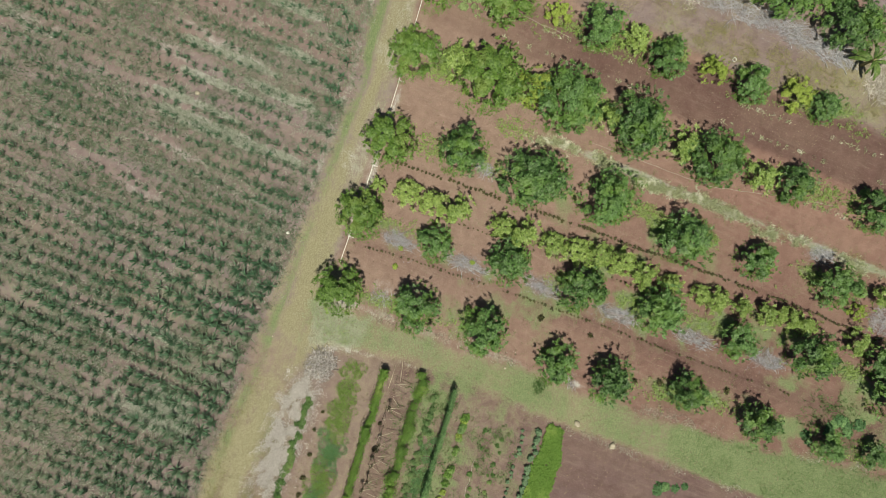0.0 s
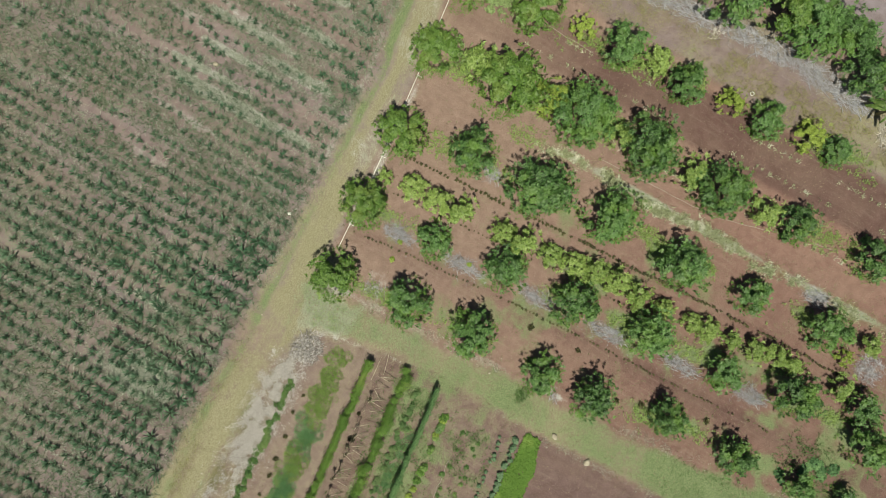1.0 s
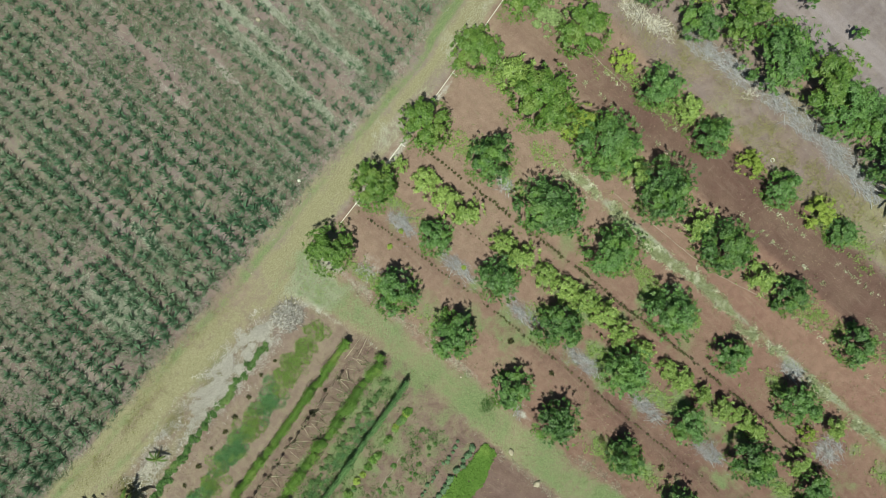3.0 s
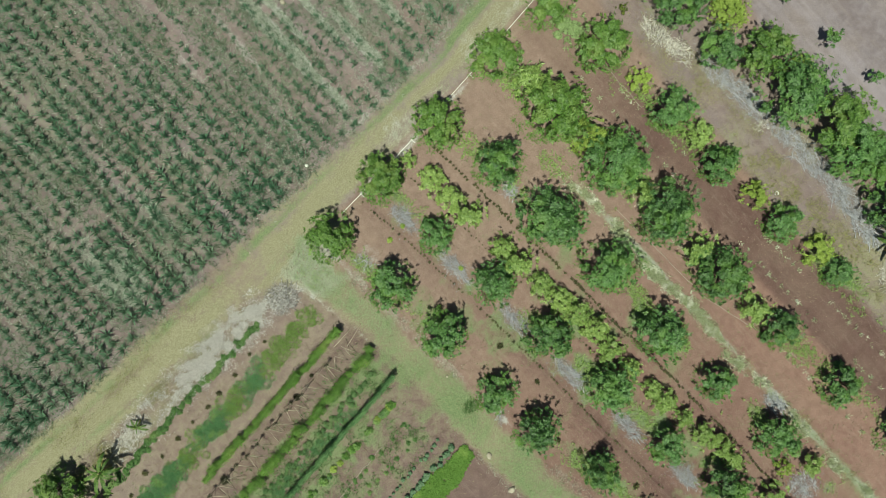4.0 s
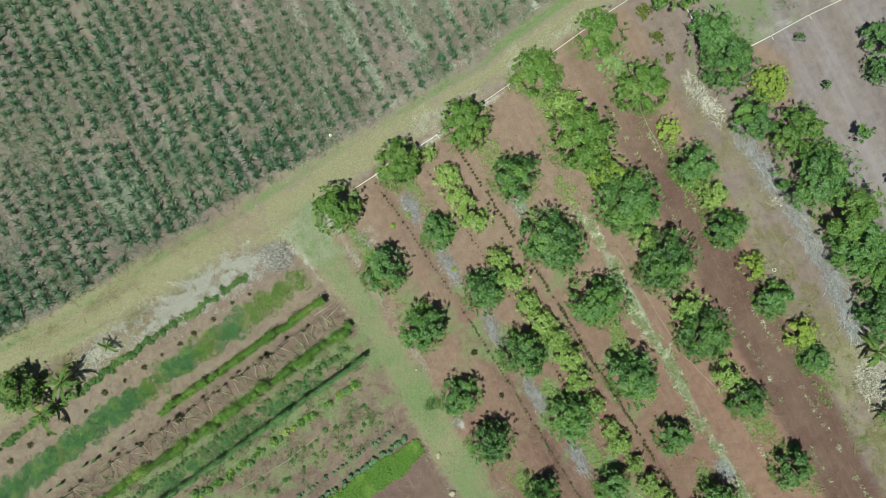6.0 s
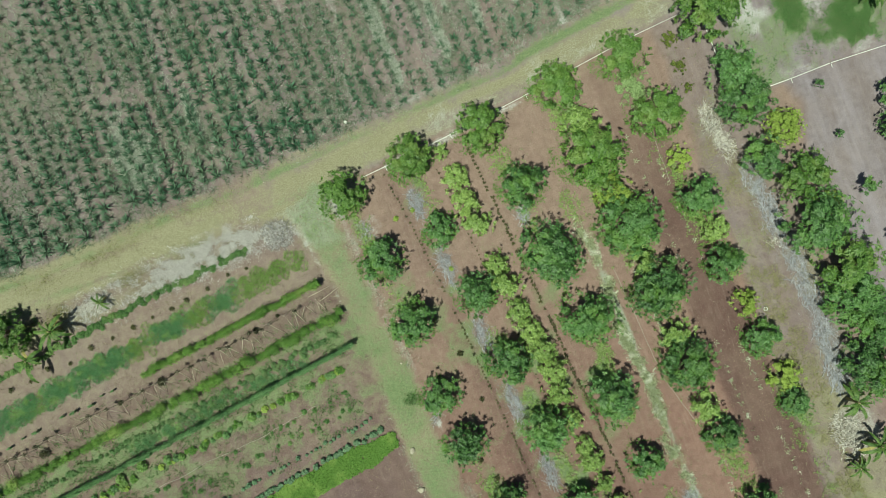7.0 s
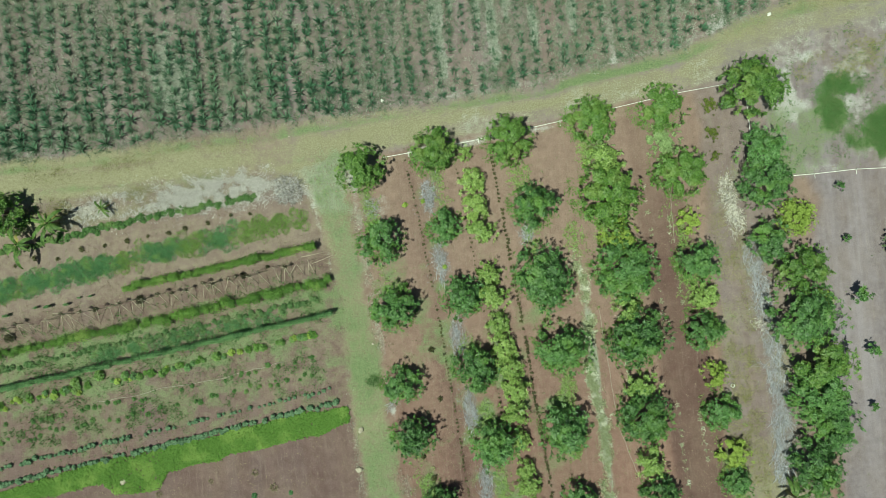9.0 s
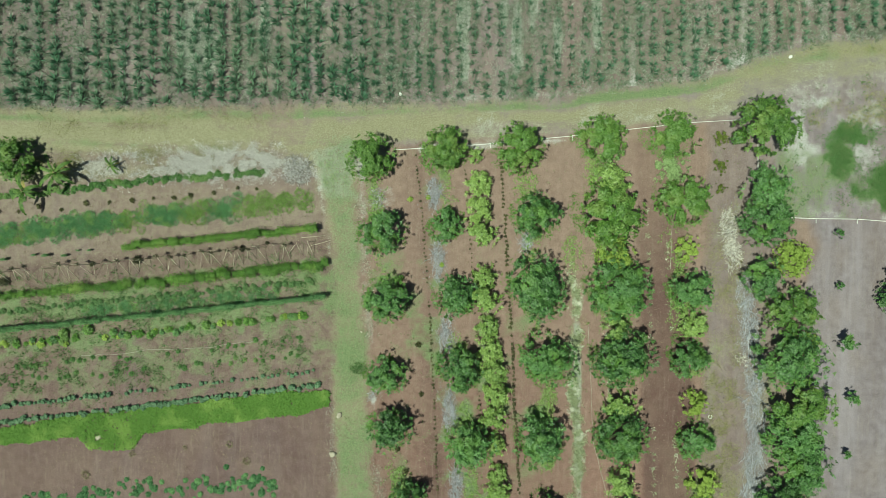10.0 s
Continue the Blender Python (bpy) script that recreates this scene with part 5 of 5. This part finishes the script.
def pile(x, y, rx, ry, count, meshes, label, high=0.25, heading=None, name="brush_pile"):
    ob = thing(name, x, y, label, "brush pile", "brush piles")
    for k in range(int(count * 2.6)):
        w, r = RNG.uniform(0, 6.28), math.sqrt(RNG.random())
        turn = RNG.uniform(0, 6.28) if heading is None else heading + RNG.normal(0, 0.6)
        tip = pose(r * rx * math.cos(w), r * ry * math.sin(w), -0.02 + high * (1 - r) * RNG.random(), RNG.uniform(-12, 12), RNG.uniform(-10, 10), math.degrees(turn))
        part("branch", meshes[RNG.integers(len(meshes))], ob, m=tip)


GREYS = "pile of grey pruned branches between fruit trees"
for k, (x, y, rx, ry) in enumerate(PILES):
    pile(x, y, rx, ry, int(26 * math.sqrt(rx * ry)) + 8, GREY_BRANCH, GREYS if k < 9 else "long drift of grey cut branches along the hedge", 0.2, 1.66)
HEAP_WOOD = plain_material("weathered_wood", (0.210, 0.190, 0.190), (0.700, 0.665, 0.665), 5.0, 0.9)
HEAP_BRANCH = [branch_mesh(v, HEAP_WOOD, t) for v, t in ((0.8, 0.020), (1.1, 0.026), (1.4, 0.032), (1.0, 0.022))]
pile(-6.4, -1.5, 1.3, 1.15, 66, HEAP_BRANCH, "round heap of grey dry brushwood at the track corner", 0.6)


def twig_litter():
    """Fine broken twigs that mat the ground under the cut branches."""
    def where(x, y):
        d = 0 * x
        for bx, by, rx, ry in PILES + ((33.2, -6.6, 0.6, 2.2),):
            d = np.maximum(d, np.exp(-((x - bx) / (rx * 1.15)) ** 2 - ((y - by) / (ry * 1.1)) ** 2))
        return d * (0.25 + 0.75 * step(vnoise(x, y, 0.8, 85), 0.35, 0.6))

    x, y = scatter(190000, (-8, -46, 38, 1), where)
    k = len(x)
    p = np.stack([x, y, RNG.uniform(0.02, 0.12, k)], 1)
    tagged(new("twig_litter", mesh_of("twig_litter", *spikes(p, RNG.uniform(0, 6.28, k), RNG.uniform(1.2, 1.55, k), RNG.uniform(0.12, 0.40, k), RNG.uniform(0.012, 0.028, k)), TWIG)), "fine grey broken twigs matted under cut branches", "twigs", kind="stuff")


TWIG = leaf_material("grey_twig", (0.130, 0.126, 0.146), (0.500, 0.500, 0.575), rough=0.9, through_light=0.02)
twig_litter()
LIMB = [branch_mesh(v, DEAD_WOOD, 0.028) for v in (2.2, 2.8)]
for x, y in ((35.0, -13.2), (35.6, -21.0), (36.0, -26.0), (35.7, -30.0)):
    pile(x, y, 0.7, 1.6, 4, LIMB, "long bare dead limbs on grey brushwood", 0.2, 1.5)
pile(34.7, -17.4, 0.5, 0.4, 5, CANE, "few pale broken branches on grey brushwood", 0.2, 2.6)
pile(33.2, -5.6, 0.7, 1.7, 38, CANE, "tangled heap of pale dry canes", 0.4, 0.5, "cane_pile")
pile(33.5, -7.9, 0.55, 1.4, 30, CANE, "tangled heap of pale dry canes", 0.35, 2.2, "cane_pile")
pile(34.8, -36.2, 1.2, 2.6, 60, CANE, "tangled heap of pale dry canes", 0.3, None, "cane_pile")
pile(0.9, -3.9, 0.6, 1.0, 10, GREY_BRANCH, "few grey dry twigs in dead grass", 0.1)
pile(0.9, -21.7, 0.4, 0.7, 6, GREY_BRANCH, "few grey dry twigs in dead grass", 0.1)
pile(-24.5, -1.9, 2.2, 0.4, 26, CANE, "flattened pale dry canes beside the track", 0.12, 0.1, "cane_pile")


def rubble():
    """Pale broken stones and ash along the garden's upper edge."""
    def where(x, y):
        line = -1.75 + 0.075 * (x + 22)
        a = np.exp(-((y - line) / 0.7) ** 2) * step(x, -27, -20) * (1 - step(x, -8.5, -7.3)) * step(vnoise(x * 0.6, y, 1.2, 81), 0.42, 0.62)
        b = 0.06 * np.exp(-((x - 40.6) / 1.2) ** 2 - ((y - 1.8) / 2.4) ** 2)
        return np.maximum(a, b)

    x, y = scatter(9000, (-30, -4, 50, 9), where)
    base = np.array([[1, 0, 0], [0, 1, 0], [-1, 0, 0], [0, -1, 0], [0, 0, 1], [0, 0, -1]], float)
    tri = np.array([[0, 1, 4], [1, 2, 4], [2, 3, 4], [3, 0, 4], [1, 0, 5], [2, 1, 5], [3, 2, 5], [0, 3, 5]])
    n = len(x)
    size = RNG.uniform(0.02, 0.075, (n, 1, 1)) * RNG.uniform(0.6, 1.3, (n, 6, 1)) * np.array([1, 1, 0.6])
    w = RNG.uniform(0, 6.28, n)
    c, s = np.cos(w)[:, None], np.sin(w)[:, None]
    b = base[None] * size
    v = np.stack([b[..., 0] * c - b[..., 1] * s + x[:, None], b[..., 0] * s + b[..., 1] * c + y[:, None], b[..., 2] + 0.01], -1)
    tagged(new("rubble", mesh_of("rubble", v.reshape(-1, 3), (), (tri[None] + np.arange(n)[:, None, None] * 6).reshape(-1, 3), RUBBLE)), "pale broken stones and ash beside the track", "rubble", kind="stuff")


def matted_straw():
    """Grey-white trampled straw over and round the rubble."""
    x, y = scatter(120000, (-30, -4.2, -5.5, 1.0), lambda x, y: np.exp(-((y - (-1.6 + 0.075 * (x + 22))) / 1.05) ** 2) * (0.05 + 0.95 * step(vnoise(x * 0.7, y, 0.5, 87), 0.42, 0.56)) * (0.25 + 0.75 * step(x, -19, -15)) * step(x, -28, -23) * (1 - step(x, -9.0, -7.4)))
    i = np.repeat(np.arange(len(x)), 3)
    k = len(i)
    p = np.stack([x[i] + RNG.normal(0, 0.1, k), y[i] + RNG.normal(0, 0.1, k), RNG.uniform(0.0, 0.06, k)], 1)
    tagged(new("matted_straw", mesh_of("matted_straw", *blades(p, RNG.uniform(0, 6.28, k), RNG.uniform(0.9, 1.55, k), RNG.uniform(0.08, 0.30, k), RNG.uniform(0.012, 0.030, k), 0.05), GREY_STRAW)), "grey-white trampled straw beside the track", "straw", kind="stuff")


GREY_STRAW = leaf_material("grey_straw", (0.200, 0.180, 0.172), (0.930, 0.890, 0.880), rough=0.9)
matted_straw()
RUBBLE = plain_material("rubble", (0.210, 0.192, 0.195), (0.470, 0.445, 0.450), 3.0, 0.95)
rubble()
for k, (x, y, r, mat, label) in enumerate(((-2.44, -27.15, 0.33, STONE, "large pale boulder on the edge of the grass path"), (-1.97, -23.6, 0.30, STONE, "pale stone on the edge of the grass path"),
                                           (2.67, 5.8, 0.17, WHITE_STONE, "white stone at the edge of the crop field"), (-6.0, 3.33, 0.09, STONE, "small pale stone on the track verge"),
                                           (38.4, 10.4, 0.20, WHITE_STONE, "white stone at the edge of the crop field"), (10.4, 17.8, 0.25, STONE, "pale stone among the crop rows"),
                                           (-0.2, -16.0, 0.12, STONE, "small stone beside the path"), (-23.6, -26.2, 0.3, STONE, "pale flat stone in the salad bed"))):
    ob = tagged(new("stone", mesh_of("stone", *lump(r, r * 0.8, r * 0.6, k + 3), mat)), label, "stone", "stones")
    ob.matrix_basis = at(x, y, r * 0.2, k)


# ---------------------------------------------------------------- irrigation pipes
def pipe(points, stubs, label):
    """White plastic pipe on the ground with short valve stubs towards the orchard."""
    ob = thing("irrigation_pipe", 0, 0, label, "water pipe", "irrigation pipes")
    part("pipe", mesh_of("pipe", *tube([(x, y, 0.05) for x, y in points], [0.032] * len(points), 8), PVC), ob)
    for x, y, way in stubs:
        end = (x + 0.42 * math.cos(way), y + 0.42 * math.sin(way))
        v = join([tube([(x, y, 0.07), (*end, 0.10)], [0.03, 0.028], 8), tube([(x, y, 0.02), (x, y, 0.26)], [0.035, 0.035], 8)])
        stub = part("valve_stub", mesh_of("valve_stub", *v, PVC), ob, "short white branch with a tap")
        part("tap_handle", mesh_of("tap_handle", *tube([(x - 0.07, y, 0.27), (x + 0.07, y, 0.27)], [0.02, 0.02], 6), PVC), stub)


pipe([(2.3, 0.66), (4.6, 0.86), (7.8, 1.15), (11.0, 1.5), (14.5, 1.95), (18.5, 2.45), (23.5, 3.2), (29.5, 4.05), (34.6, 4.5)], ((4.6, 0.86, -1.5), (11.0, 1.5, -1.5), (18.5, 2.45, -1.5)), "long white plastic irrigation pipe along the orchard edge")
pipe([(35.5, 4.2), (35.6, 1.8), (35.65, -0.6), (35.7, -3.2)], (), "white plastic irrigation pipe between two trees")
pipe([(38.2, -4.4), (41.1, -4.42), (44.9, -4.35), (49.5, -4.55), (54.0, -4.8)], ((41.1, -4.42, -1.6), (44.9, -4.35, -1.6)), "white plastic irrigation pipe along the bare field")


def bucket_ring(x, y):
    v, q, n = [], [], 20
    for k in range(n):
        w = 2 * math.pi * k / n
        for r, z in ((0.13, 0.0), (0.17, 0.0), (0.18, 0.16), (0.15, 0.16)):
            v.append((r * math.cos(w), r * math.sin(w), z))
    for k in range(n):
        for j in range(4):
            a, b = k * 4, (k + 1) % n * 4
            q.append((a + j, b + j, b + (j + 1) % 4, a + (j + 1) % 4))
    ob = tagged(new("bucket", mesh_of("bucket", v, q, [], PVC)), "small open white bucket ring in dry grass", "bucket")
    ob.matrix_basis = at(x, y, 0.0)


bucket_ring(31.8, -22.8)


# ---------------------------------------------------------------- thin hoses and a dark tuft on the path
HOSE = plain_material("pale_hose", (0.300, 0.270, 0.230), (0.420, 0.385, 0.330), 3.0, 0.6, 0.05, 0.004)


def hose(points, label):
    pts = [(x + RNG.normal(0, 0.06), y + RNG.normal(0, 0.06), 0.03) for x, y in points]
    ob = new("drip_hose", mesh_of("drip_hose", *tube(pts, [0.020] * len(pts), 6), HOSE))
    tagged(ob, label, "hose", "drip hoses")


def between(a, b, n=12):
    return [(a[0] + (b[0] - a[0]) * k / n, a[1] + (b[1] - a[1]) * k / n) for k in range(n + 1)]


hose(between((-25.3, -18.9), (-13.5, -17.7)) + between((-13.4, -17.68), (-8.4, -16.9)), "thin pale drip hose across the weedy garden bed")
hose(between((20.4, -14.5), (21.2, -25.1)) + between((21.2, -25.2), (24.1, -36.1)), "thin pale drip hose beside an orchard tree row")
hose(between((27.6, -1.0), (27.9, -9.5)), "thin pale drip hose on tilled orchard soil")
x, y = scatter(900, (-1.5, -20.5, 0.8, -18.2), lambda x, y: blob(x, y, -0.35, -19.35, 0.75, 0.6))
far_x, far_y = scatter(26000, (-3, -52, 9, -26), lambda x, y: step(x, path_west(y) - 0.3, path_west(y) + 0.5) * (1 - step(x, path_east(y) - 0.4, path_east(y) + 0.5)) * step(-y, 26, 42) * step(vnoise(x, y, 1.6, 95), 0.25, 0.6))
tagged(new("path_grass", mesh_of("path_grass", *tufts(far_x, far_y, 5, (0.06, 0.18), (0.04, 0.07), 0.08), LUSH)), "longer lush grass at the far end of the path", "grass", kind="stuff")
tagged(new("grass_patch", mesh_of("grass_patch", *tufts(x, y, 6, (0.10, 0.22), (0.05, 0.08), 0.06), LUSH)), "darker green tuft of grass on the mown path", "grass", kind="stuff")
